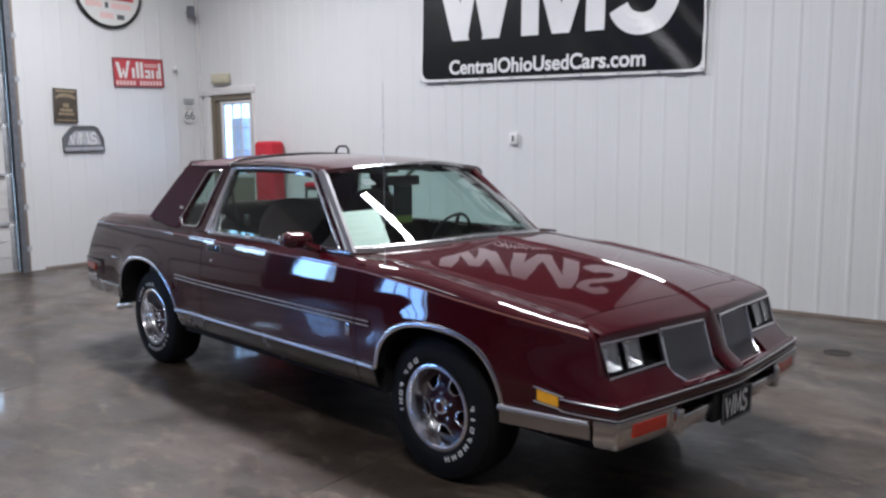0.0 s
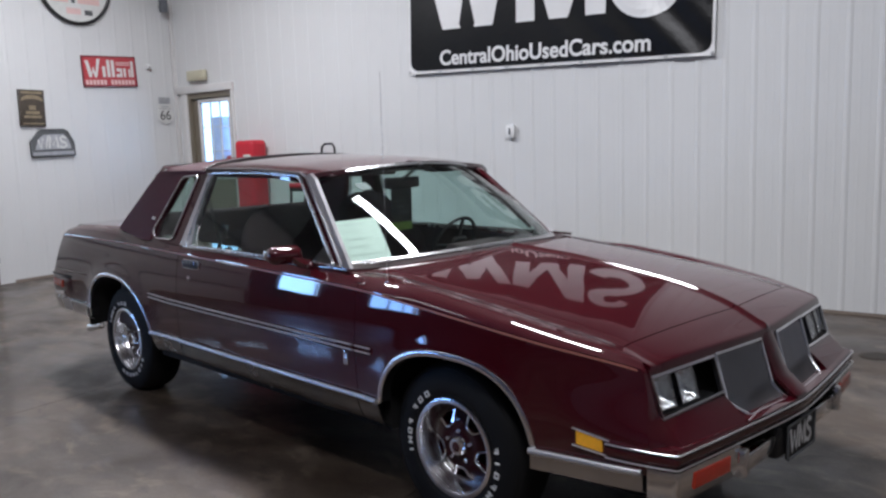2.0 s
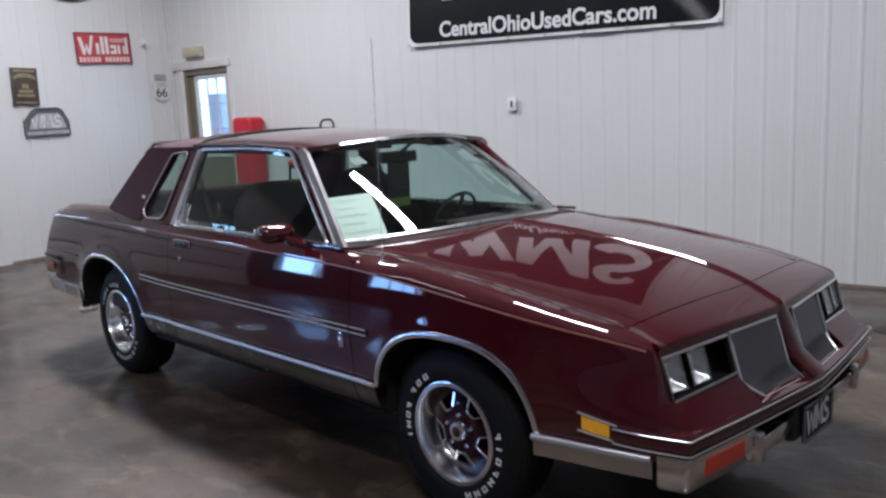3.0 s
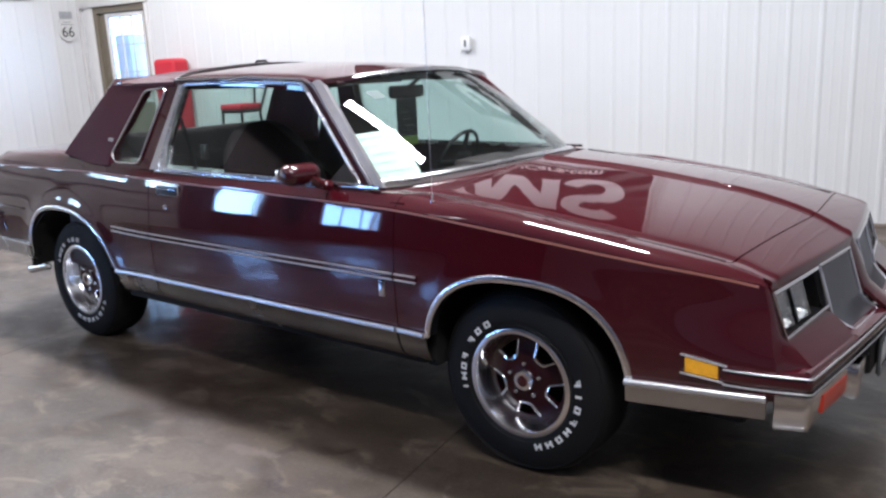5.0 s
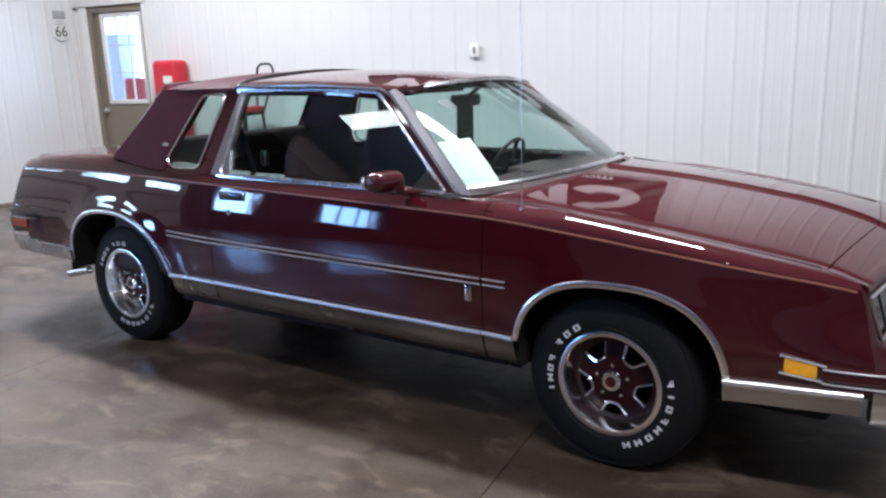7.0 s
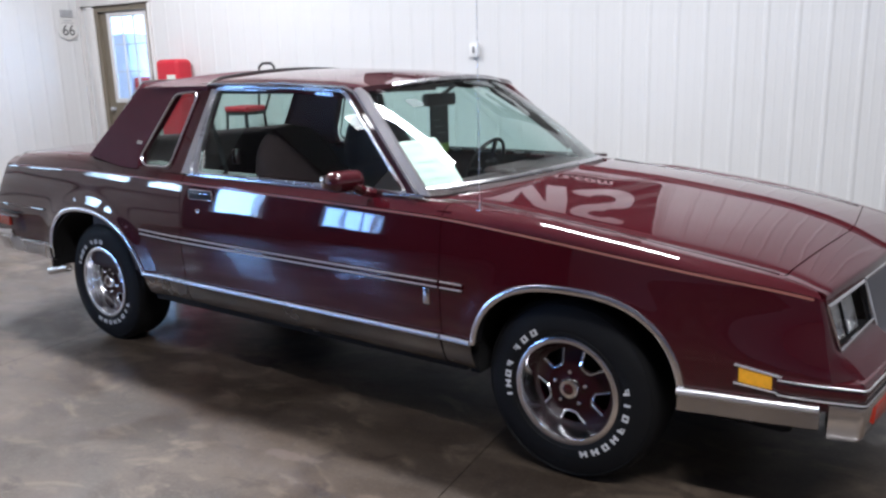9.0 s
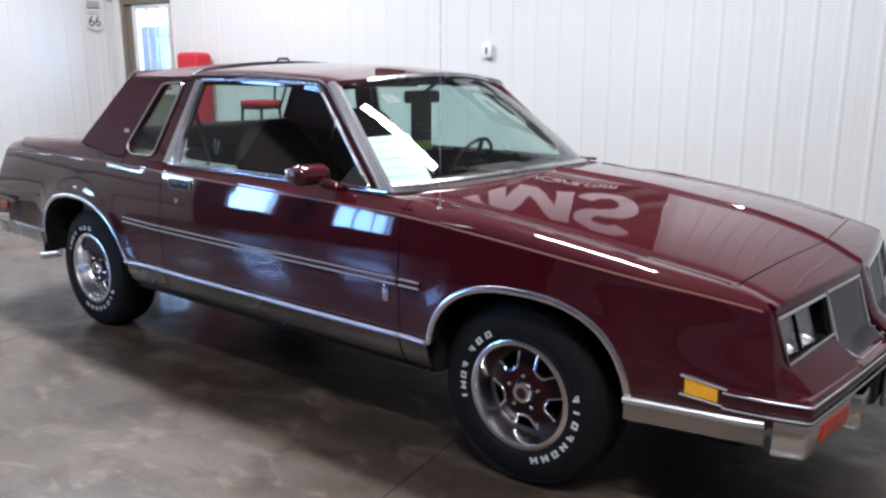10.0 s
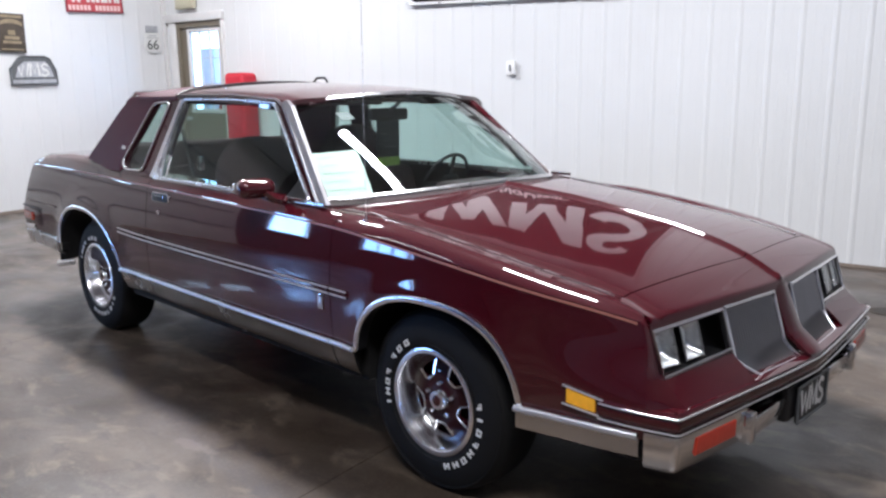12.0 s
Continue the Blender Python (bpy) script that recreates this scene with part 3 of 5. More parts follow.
part("hem", patch(linspace(-BW / 2, BW / 2, 60), linspace(0, BH, 36), lambda x, z: Vector((x, drape(x, z) + 0.004, z)), 0.003, (0, 1, 0)), BANNER_WHITE, ban, "white hem")


def rounded(x0, x1, z0, z1, r, n=6):
    pts = []
    for cx, cz, a0 in ((x1 - r, z1 - r, 0), (x0 + r, z1 - r, 90), (x0 + r, z0 + r, 180), (x1 - r, z0 + r, 270)):
        pts += [(cx + r * math.cos(radians(a0 + 90 * k / n)), cz + r * math.sin(radians(a0 + 90 * k / n))) for k in range(n + 1)]
    return pts


def field(x0, x1, z0, z1, r):
    """The black field: a grid pulled in to rounded corners."""
    def fn(x, z):
        px, pz = x, z
        cx = x0 + r if x < x0 + r else x1 - r if x > x1 - r else x
        cz = z0 + r if z < z0 + r else z1 - r if z > z1 - r else z
        d = max(abs(x - cx), abs(z - cz))
        h = math.hypot(x - cx, z - cz)
        if h > 1e-6 and cx != x and cz != z:
            px, pz = cx + (x - cx) * d / h, cz + (z - cz) * d / h
        return Vector((px, drape(px, pz), pz))
    return patch(linspace(x0, x1, 90), linspace(z0, z1, 56), fn, 0.003, (0, 1, 0))


part("field", field(-BW / 2 + 0.024, BW / 2 - 0.024, 0.026, BH - 0.04, 0.10), BANNER, ban, "black field")


def stroke(pts, w, low=0.0, high=9.0):
    """A broad stroke along points on the banner, mitred, cut off flat at its foot and head."""
    bm = bmesh.new()
    n = len(pts)
    rows = []
    for i, (x, z) in enumerate(pts):
        a, b = pts[max(i - 1, 0)], pts[min(i + 1, n - 1)]
        d0 = Vector((x - a[0], z - a[1])) if i else Vector((b[0] - x, b[1] - z))
        d1 = Vector((b[0] - x, b[1] - z)) if i < n - 1 else d0
        d0.normalize()
        d1.normalize()
        t = (d0 + d1).normalized() if (d0 + d1).length > 1e-4 else d0
        nrm = Vector((-t.y, t.x))
        k = w / 2 / max(0.35, abs(nrm.dot(Vector((-d0.y, d0.x)))))
        rows.append([(x + nrm.x * k * s, z + nrm.y * k * s) for s in (-1, -0.33, 0.33, 1)])
    rows = [[(x, min(max(z, low), high)) for x, z in r] for r in rows]
    vs = [[bm.verts.new((x, drape(x, z) - 0.008, z)) for x, z in r] for r in rows]
    for i in range(n - 1):
        for j in range(3):
            bm.faces.new((vs[i][j], vs[i][j + 1], vs[i + 1][j + 1], vs[i + 1][j]))
    bmesh.ops.recalc_face_normals(bm, faces=bm.faces[:])
    return bm


def fine(pts, n=8):
    out = []
    for a, b in zip(pts, pts[1:]):
        out += [(a[0] + (b[0] - a[0]) * k / n, a[1] + (b[1] - a[1]) * k / n) for k in range(n)]
    return out + [pts[-1]]


def bar_between(a, b, w):
    """A straight stroke whose ends are cut level."""
    dx, dz = (b[0] - a[0]) * 0.14, (b[1] - a[1]) * 0.14
    return stroke(fine([(a[0] - dx, a[1] - dz), (b[0] + dx, b[1] + dz)], 24), w, min(a[1], b[1]), max(a[1], b[1]))


ZB, ZT = 0.42, 1.42
part("white_shape", join(bar_between((-1.36, ZT), (-1.04, ZB), 0.21), bar_between((-1.04, ZB), (-0.88, ZT - 0.15), 0.17), bar_between((-0.88, ZT - 0.15), (-0.66, ZB), 0.17), bar_between((-0.66, ZB), (-0.42, ZT), 0.21)), BANNER_WHITE, ban, "broad white zigzag", smooth=False)
part("white_shape", join(bar_between((-0.19, ZB), (-0.19, ZT), 0.2), bar_between((-0.17, ZT), (0.16, ZB), 0.18), bar_between((0.16, ZB), (0.50, ZT), 0.18), bar_between((0.53, ZT), (0.53, ZB), 0.2)), BANNER_WHITE, ban, "broad white zigzag", smooth=False)
ess = []
for k in range(0, 25):
    a = radians(20 + 250 * k / 24)
    ess.append((1.0 + 0.22 * math.cos(a), 1.17 + 0.20 * math.sin(a)))
for k in range(1, 25):
    a = radians(90 - 250 * k / 24)
    ess.append((1.0 + 0.25 * math.cos(a), 0.69 + 0.24 * math.sin(a)))
part("white_shape", stroke(ess, 0.20), BANNER_WHITE, ban, "broad white double curve", smooth=False)
web = text_mesh("CentralOhioUsedCars.com", 0.205, BANNER_WHITE, "lettering", ban, pose(-0.065, -0.0105, 0.135, 90), 0.002, "white bold web address", 0.985, 0.023)
for v in web.data.vertices:
    v.co.y += drape(v.co.x, v.co.z)
for k in range(9):
    part("grommet", moved(lathe([(0.008, 0), (0.012, -0.003), (0.016, 0)], 12, True), pose(-BW / 2 + 0.012 + k * (BW - 0.024) / 8, drape(-BW / 2, 0.01) - 0.001, 0.015)), STEEL, ban)


# Signs on the west wall; local x runs along the wall to the north, local y into the room
def on_west(y, z, tilt=0.0):
    return Matrix.Translation((WALL_W + 0.019, y, z)) @ Euler((radians(90), 0, radians(90))).to_matrix().to_4x4() @ pose(0, 0, 0, 0, 0, tilt)


def plate(pts, z0, z1):
    return prism(pts, lambda a, b, d: Vector((a, b, z0 + (z1 - z0) * d)), 1.0)


def flat(x0, x1, y0, y1, z0, z1, bevel=0.0):
    return box(x0, x1, y0, y1, z0, z1, bevel)


rnd = empty("round_sign", on_west(2.14, 3.455))
tagged(rnd, "round white enamel sign with red bars and a black rim", "sign")
part("face", moved(lathe([(0.001, 0.0), (0.44, 0.0), (0.44, 0.02), (0.001, 0.022)], 48), pose(0, 0, 0, 90)), SIGN_WHITE, rnd)
part("rim", tube([(0.445 * math.cos(a), 0.445 * math.sin(a), 0.018) for a in linspace(0, 2 * math.pi * 63 / 64, 64)], 0.022, 8, True), BLACK, rnd, "black rim")
for x0, x1, y0, y1 in ((-0.34, 0.34, -0.10, -0.03), (-0.32, -0.10, -0.21, -0.14), (0.02, 0.30, -0.21, -0.14), (-0.13, 0.05, -0.34, -0.27), (-0.33, 0.33, 0.04, 0.14), (-0.25, 0.25, 0.2, 0.3)):
    part("printed_bar", flat(x0, x1, y0, y1, 0.023, 0.026), RED_SIGN if y0 > -0.12 else PINK, rnd, smooth=False)
for x0, x1, y0, y1 in ((-0.06, -0.015, -0.21, -0.14), (0.10, 0.20, -0.34, -0.28)):
    part("printed_bar", flat(x0, x1, y0, y1, 0.023, 0.026), SIGN_GREY, rnd, smooth=False)

wil = empty("red_sign", on_west(2.515, 2.46, 2.0))
tagged(wil, "red enamel sign with pale lettering shapes", "sign")
part("plate", flat(-0.365, 0.365, -0.185, 0.185, 0, 0.012, 0.004), RED_SIGN, wil)
part("border", join(flat(-0.367, 0.367, 0.168, 0.187, -0.002, 0.0145), flat(-0.367, 0.367, -0.187, -0.172, -0.002, 0.0145), flat(-0.367, -0.350, -0.172, 0.168, -0.002, 0.0145), flat(0.350, 0.367, -0.172, 0.168, -0.002, 0.0145)), mat("dark_red_enamel", (0.20, 0.016, 0.028), 0.45, vary=0.1, scale=20), wil, "dark red border", smooth=False)
part("white_shape", join(plate([(-0.33, 0.13), (-0.285, 0.13), (-0.25, -0.02), (-0.225, 0.06), (-0.20, -0.02), (-0.165, 0.15), (-0.125, 0.15), (-0.185, -0.075), (-0.215, -0.075), (-0.235, 0.0), (-0.255, -0.075), (-0.285, -0.075)], 0.012, 0.016)), SIGN_WHITE, wil, smooth=False)
for x0, x1, y0, y1 in ((-0.105, -0.065, -0.07, 0.06), (-0.04, 0.0, -0.07, 0.14), (0.02, 0.06, -0.07, 0.14), (0.085, 0.13, -0.07, -0.03), (0.09, 0.13, 0.0, 0.04), (0.135, 0.165, -0.07, 0.04), (0.185, 0.215, -0.07, 0.04), (0.255, 0.28, -0.07, 0.03), (0.29, 0.325, -0.07, 0.13), (0.085, 0.275, 0.075, 0.088), (0.085, 0.275, 0.10, 0.115)):
    part("white_shape", flat(x0, x1, y0, y1, 0.0125, 0.0165), PINK if y0 > 0.07 else SIGN_WHITE, wil, smooth=False)
for k in range(14):
    if k != 6:
        part("printed_bar", flat(-0.34 + k * 0.0485, -0.305 + k * 0.0485, -0.165, -0.105, 0.0125, 0.0155), PINK, wil, smooth=False)

brn = empty("brown_sign", on_west(1.485, 1.993, -1.0))
tagged(brn, "dark brown framed sign with gold arcs and bars", "sign")
part("board", flat(-0.15, 0.15, -0.21, 0.21, 0, 0.02, 0.004), SIGN_BROWN, brn)
arc = [(0.13 * math.cos(a), 0.09 + 0.06 * math.sin(a)) for a in linspace(radians(160), radians(20), 9)] + [(0.13 * math.cos(a), 0.06 + 0.045 * math.sin(a)) for a in linspace(radians(20), radians(160), 9)]
part("gold_arc", plate(arc, 0.02, 0.024), SIGN_GOLD, brn, smooth=False)
for x0, x1, y0, y1 in ((-0.12, 0.12, 0.165, 0.19), (-0.04, 0.04, -0.02, 0.03), (-0.08, 0.08, -0.07, -0.035), (-0.10, 0.10, -0.115, -0.085), (-0.12, 0.12, -0.185, -0.17)):
    part("printed_bar", flat(x0, x1, y0, y1, 0.0205, 0.024), SIGN_GOLD, brn, smooth=False)

ov = empty("metal_sign", on_west(1.69, 1.588, 1.0))
tagged(ov, "dark grey arched metal sign with pale shapes", "sign")
outline = [(-0.265, -0.15), (0.265, -0.15), (0.255, 0.0), (0.19, 0.13), (0.14, 0.155), (-0.12, 0.155), (-0.17, 0.13), (-0.265, 0.02)]
part("board", plate(outline, 0, 0.016), SIGN_GREY, ov, smooth=False)
part("pale_panel", plate([(-0.22, -0.075), (0.225, -0.075), (0.19, 0.04), (0.14, 0.10), (-0.10, 0.10), (-0.17, 0.05)], 0.0165, 0.019), STEEL, ov, smooth=False)
part("pale_panel", flat(-0.25, 0.25, -0.14, -0.10, 0.0165, 0.019), STEEL, ov, smooth=False)
for zig in ([(-0.175, 0.04), (-0.150, -0.06), (-0.118, 0.06), (-0.090, -0.06), (-0.055, 0.08)], [(-0.050, -0.06), (-0.030, 0.08), (0.002, -0.03), (0.045, 0.08), (0.060, -0.06)], [(0.165, 0.05), (0.125, 0.075), (0.090, 0.05), (0.105, 0.015), (0.155, -0.005), (0.165, -0.04), (0.120, -0.062), (0.080, -0.045)]):
    part("pale_shape", tube([(a, b, 0.021) for a, b in zig], 0.014, 6, squash=((0, 0, 1), 0.15)), SIGN_WHITE, ov, smooth=False)
part("rim", tube([(a, b, 0.016) for a, b in outline], 0.012, 6, True), SIGN_GREY, ov)

r66 = empty("route_sign", on_west(3.272, 1.94))
tagged(r66, "white shield-shaped route sign with black numbers", "sign")
shield = [(0, -0.13), (0.06, -0.115), (0.105, -0.08), (0.12, -0.02), (0.11, 0.03), (0.10, 0.06), (0.105, 0.085), (0.12, 0.10), (0.09, 0.125), (-0.09, 0.125), (-0.12, 0.10), (-0.105, 0.085), (-0.10, 0.06), (-0.11, 0.03), (-0.12, -0.02), (-0.105, -0.08), (-0.06, -0.115)]
part("board", plate(shield, 0, 0.008), SIGN_WHITE, r66, smooth=False)
text_mesh("66", 0.175, BLACK, "numbers", r66, pose(0, -0.025, 0.0095), 0.001, "black numbers")
part("printed_bar", flat(-0.085, 0.085, 0.062, 0.068, 0.0085, 0.0095), SIGN_GREY, r66, smooth=False)
part("printed_bar", flat(-0.055, 0.055, 0.085, 0.100, 0.0085, 0.0095), STEEL, r66, smooth=False)
part("top_plate", flat(-0.085, 0.085, 0.135, 0.215, 0.0, 0.006), STEEL, r66, smooth=False)

# Floor drain
dr = empty("floor_drain", pose(2.20, 2.27, 0.0))
tagged(dr, "round dark cast-iron floor drain cover", "drain")
part("cover", moved(lathe([(0.001, 0.004), (0.085, 0.004), (0.09, 0.0035), (0.09, 0.0)], 32), pose(0, 0, 0, 90)), IRON, dr)
for k in range(-4, 5):
    w = math.sqrt(0.076 ** 2 - (k * 0.016) ** 2)
    part("slot", box(k * 0.016 - 0.0025, k * 0.016 + 0.0025, -w, w, 0.0045, 0.006), BLACK, dr, smooth=False)

# Red cabinet by the wall
cab = empty("red_cabinet", pose(-4.865, 3.34, 0))
tagged(cab, "tall red rounded steel cabinet with a white label", "cabinet")
part("body", box(-0.168, 0.168, -0.13, 0.12, 0.06, 1.54, 0.055, 5), RED_SOFT, cab)
part("base", box(-0.155, 0.155, -0.12, 0.11, 0.0, 0.07, 0.004), BLACK, cab)
part("label", box(0.01, 0.135, -0.136, -0.129, 1.29, 1.37), PAPER, cab, "white paper label", smooth=False)


# ---- the car; local x forward, y to its left, z up ----
CAR = pose(0, -0.045, -0.010, -0.75, 0, -7.8) @ Matrix.Diagonal((1, 0.95, 1, 1))   # leans a little with the floor
car = empty("car", CAR)
tagged(car, "maroon two-door coupe with chrome trim and vinyl roof, parked on concrete", "car")
AX_F, AX_R, R_TYRE = 1.380, -1.373, 0.320


def spline(xs, ys):
    """A smooth curve through points (monotone cubic)."""
    xs, ys = list(xs), list(ys)
    d = [(ys[i + 1] - ys[i]) / (xs[i + 1] - xs[i]) for i in range(len(xs) - 1)]
    m = [d[0]] + [0 if a * b <= 0 else 2 * a * b / (a + b) for a, b in zip(d, d[1:])] + [d[-1]]

    def f(x):
        x = min(max(x, xs[0]), xs[-1])
        i = max(k for k in range(len(xs) - 1) if xs[k] <= x + 1e-12)
        h = xs[i + 1] - xs[i]
        t = (x - xs[i]) / h
        return ys[i] * (1 + 2 * t) * (1 - t) ** 2 + m[i] * h * t * (1 - t) ** 2 + ys[i + 1] * t * t * (3 - 2 * t) + m[i + 1] * h * t * t * (t - 1)
    return f


def round_poly(pts, r, n=5):
    out = []
    m = len(pts)
    for i in range(m):
        p, a, b = Vector(pts[i]), Vector(pts[i - 1]), Vector(pts[(i + 1) % m])
        u, w = (a - p).normalized(), (b - p).normalized()
        k = min(r, (a - p).length * 0.45, (b - p).length * 0.45)
        p0, p1 = p + u * k, p + w * k
        for j in range(n + 1):
            t = j / n
            q = p0 * (1 - t) ** 2 + p * 2 * t * (1 - t) + p1 * t * t
            out.append((q.x, q.y))
    return out


plan = spline([-2.55, -2.3, -1.4, -0.4, 0.9, 1.4, 1.8, 2.05, 2.16, 2.26], [0.820, 0.845, 0.873, 0.896, 0.908, 0.902, 0.884, 0.858, 0.838, 0.82])
stripe_z = spline([-2.45, -2.24, -1.3, -0.55, 0.3, 0.88, 1.24, 1.62, 2.0, 2.2], [0.912, 0.919, 0.926, 0.915, 0.898, 0.883, 0.854, 0.814, 0.765, 0.722])
rise = spline([-2.45, -2.15, -1.5, -0.6, 0.7, 0.95, 1.5, 2.05, 2.2], [0.038, 0.060, 0.080, 0.040, 0.042, 0.042, 0.034, 0.019, 0.004])
inset = spline([-2.45, -1.6, -0.6, 0.7, 0.85, 1.05, 1.5, 1.85, 2.0, 2.06, 2.118, 2.2], [0.085, 0.085, 0.058, 0.058, 0.076, 0.120, 0.118, 0.100, 0.080, 0.058, 0.025, 0.020])


taper = spline([1.5, 1.7, 1.85, 2.0, 2.118, 2.3], [0.0, 0.003, 0.013, 0.037, 0.062, 0.08])   # the fender turns in towards its tip


def half(x, z):
    k = min(1.0, max(0.0, (z - 0.50) / 0.20))
    return side_half(x, z) - k * k * (3 - 2 * k) * taper(x) + flare(x, z)


def flare(x, z):
    """The swollen lip round each wheel arch."""
    up = max(0.0, z - 0.345)
    f = ((abs(x - 1.410) / 0.374) ** 2.5 + (up / 0.340) ** 2.5) ** 0.4
    w, n = (0.49, 2.1) if x > -1.385 else (0.40, 2.6)
    r = ((abs(x + 1.385) / w) ** n + (up / 0.370) ** n) ** (1 / n)
    return 0.008 * math.exp(-((max(f, 1.0) - 1.0) / 0.16) ** 2) + 0.015 * math.exp(-((max(r, 1.0) - 1.0) / 0.17) ** 2)


def side_half(x, z):
    return plan(x) - 0.42 * (z - 0.64) ** 2 if z > 0.64 else plan(x) - 0.30 * (z - 0.64) ** 2


def arch_f(x):
    t = abs(x - 1.410) / (0.374)
    return 0.345 + 0.340 * (1 - t ** 2.5) ** 0.4 if t < 1 else -1


def arch_r(x):
    t, n = ((x + 1.385) / 0.49, 2.1) if x > -1.385 else ((-1.385 - x) / 0.40, 2.6)
    return 0.345 + 0.370 * (1 - t ** n) ** (1 / n) if t < 1 else -1


def side_low(x):
    base = 0.445 if x > -1.6 else 0.485
    if x > 1.6:
        base = 0.43
    return max(base, arch_f(x), arch_r(x))


def ridge(x):
    return half(x, stripe_z(x)) - inset(x), stripe_z(x) + rise(x)


def ease(k):
    k = min(1.0, max(0.0, k))
    return k * k * (3 - 2 * k)


def tail_x(z):
    """The raked rear edge of the body."""
    return -2.24 - 0.55 * (0.955 - max(z, 0.62))


def raked(x, z):
    """Shifts x near the ends, so that the fender's front edge and the tail lean."""
    x += (2.126 + 0.30 * (0.725 - max(z, 0.53)) - 2.118) * ease((x - 1.98) / 0.138)
    return x + (tail_x(z) + 2.38) * ease((-2.05 - x) / 0.33)


def side_point(s, x, v):
    """v from -1 (ridge) over 0 (stripe) to 1 (foot)."""
    zs = stripe_z(x)
    ys = half(x, zs)
    if v < 0:
        t = -v
        ry, rz = ridge(x)
        full = ease((x - 0.98) / 0.25) * ease((2.12 - x) / 0.55)   # the front fender's crest is fuller
        c1 = Vector((ys - 0.024 + 0.010 * full, zs + (0.60 + 0.34 * full) * rise(x)))
        c2 = Vector((ys - (0.45 + 0.05 * full) * inset(x), zs + (0.98 + 0.60 * full) * rise(x)))
        a = Vector((ys, zs)) * (1 - t) ** 3 + c1 * 3 * t * (1 - t) ** 2 + c2 * 3 * t * t * (1 - t) + Vector((ry, rz)) * t ** 3
        return Vector((raked(x, a.y), s * a.x, a.y))
    z = zs + (side_low(x) - zs) * v
    return Vector((raked(x, z), s * half(x, z), z))


def side_xs(a, b):
    xs = set(linspace(a, b, max(4, int((b - a) / 0.03))))
    for c, w0, w1 in ((1.410, 0.374, 0.374), (-1.385, 0.40, 0.49)):
        for k in range(61):
            th = math.pi * k / 60
            x = c - w0 * math.cos(th) if th < math.pi / 2 else c - w1 * math.cos(th)
            xs |= {x}
        xs |= {c - w0 - 0.0005, c + w1 + 0.0005}
    return sorted(x for x in xs if a <= x <= b)


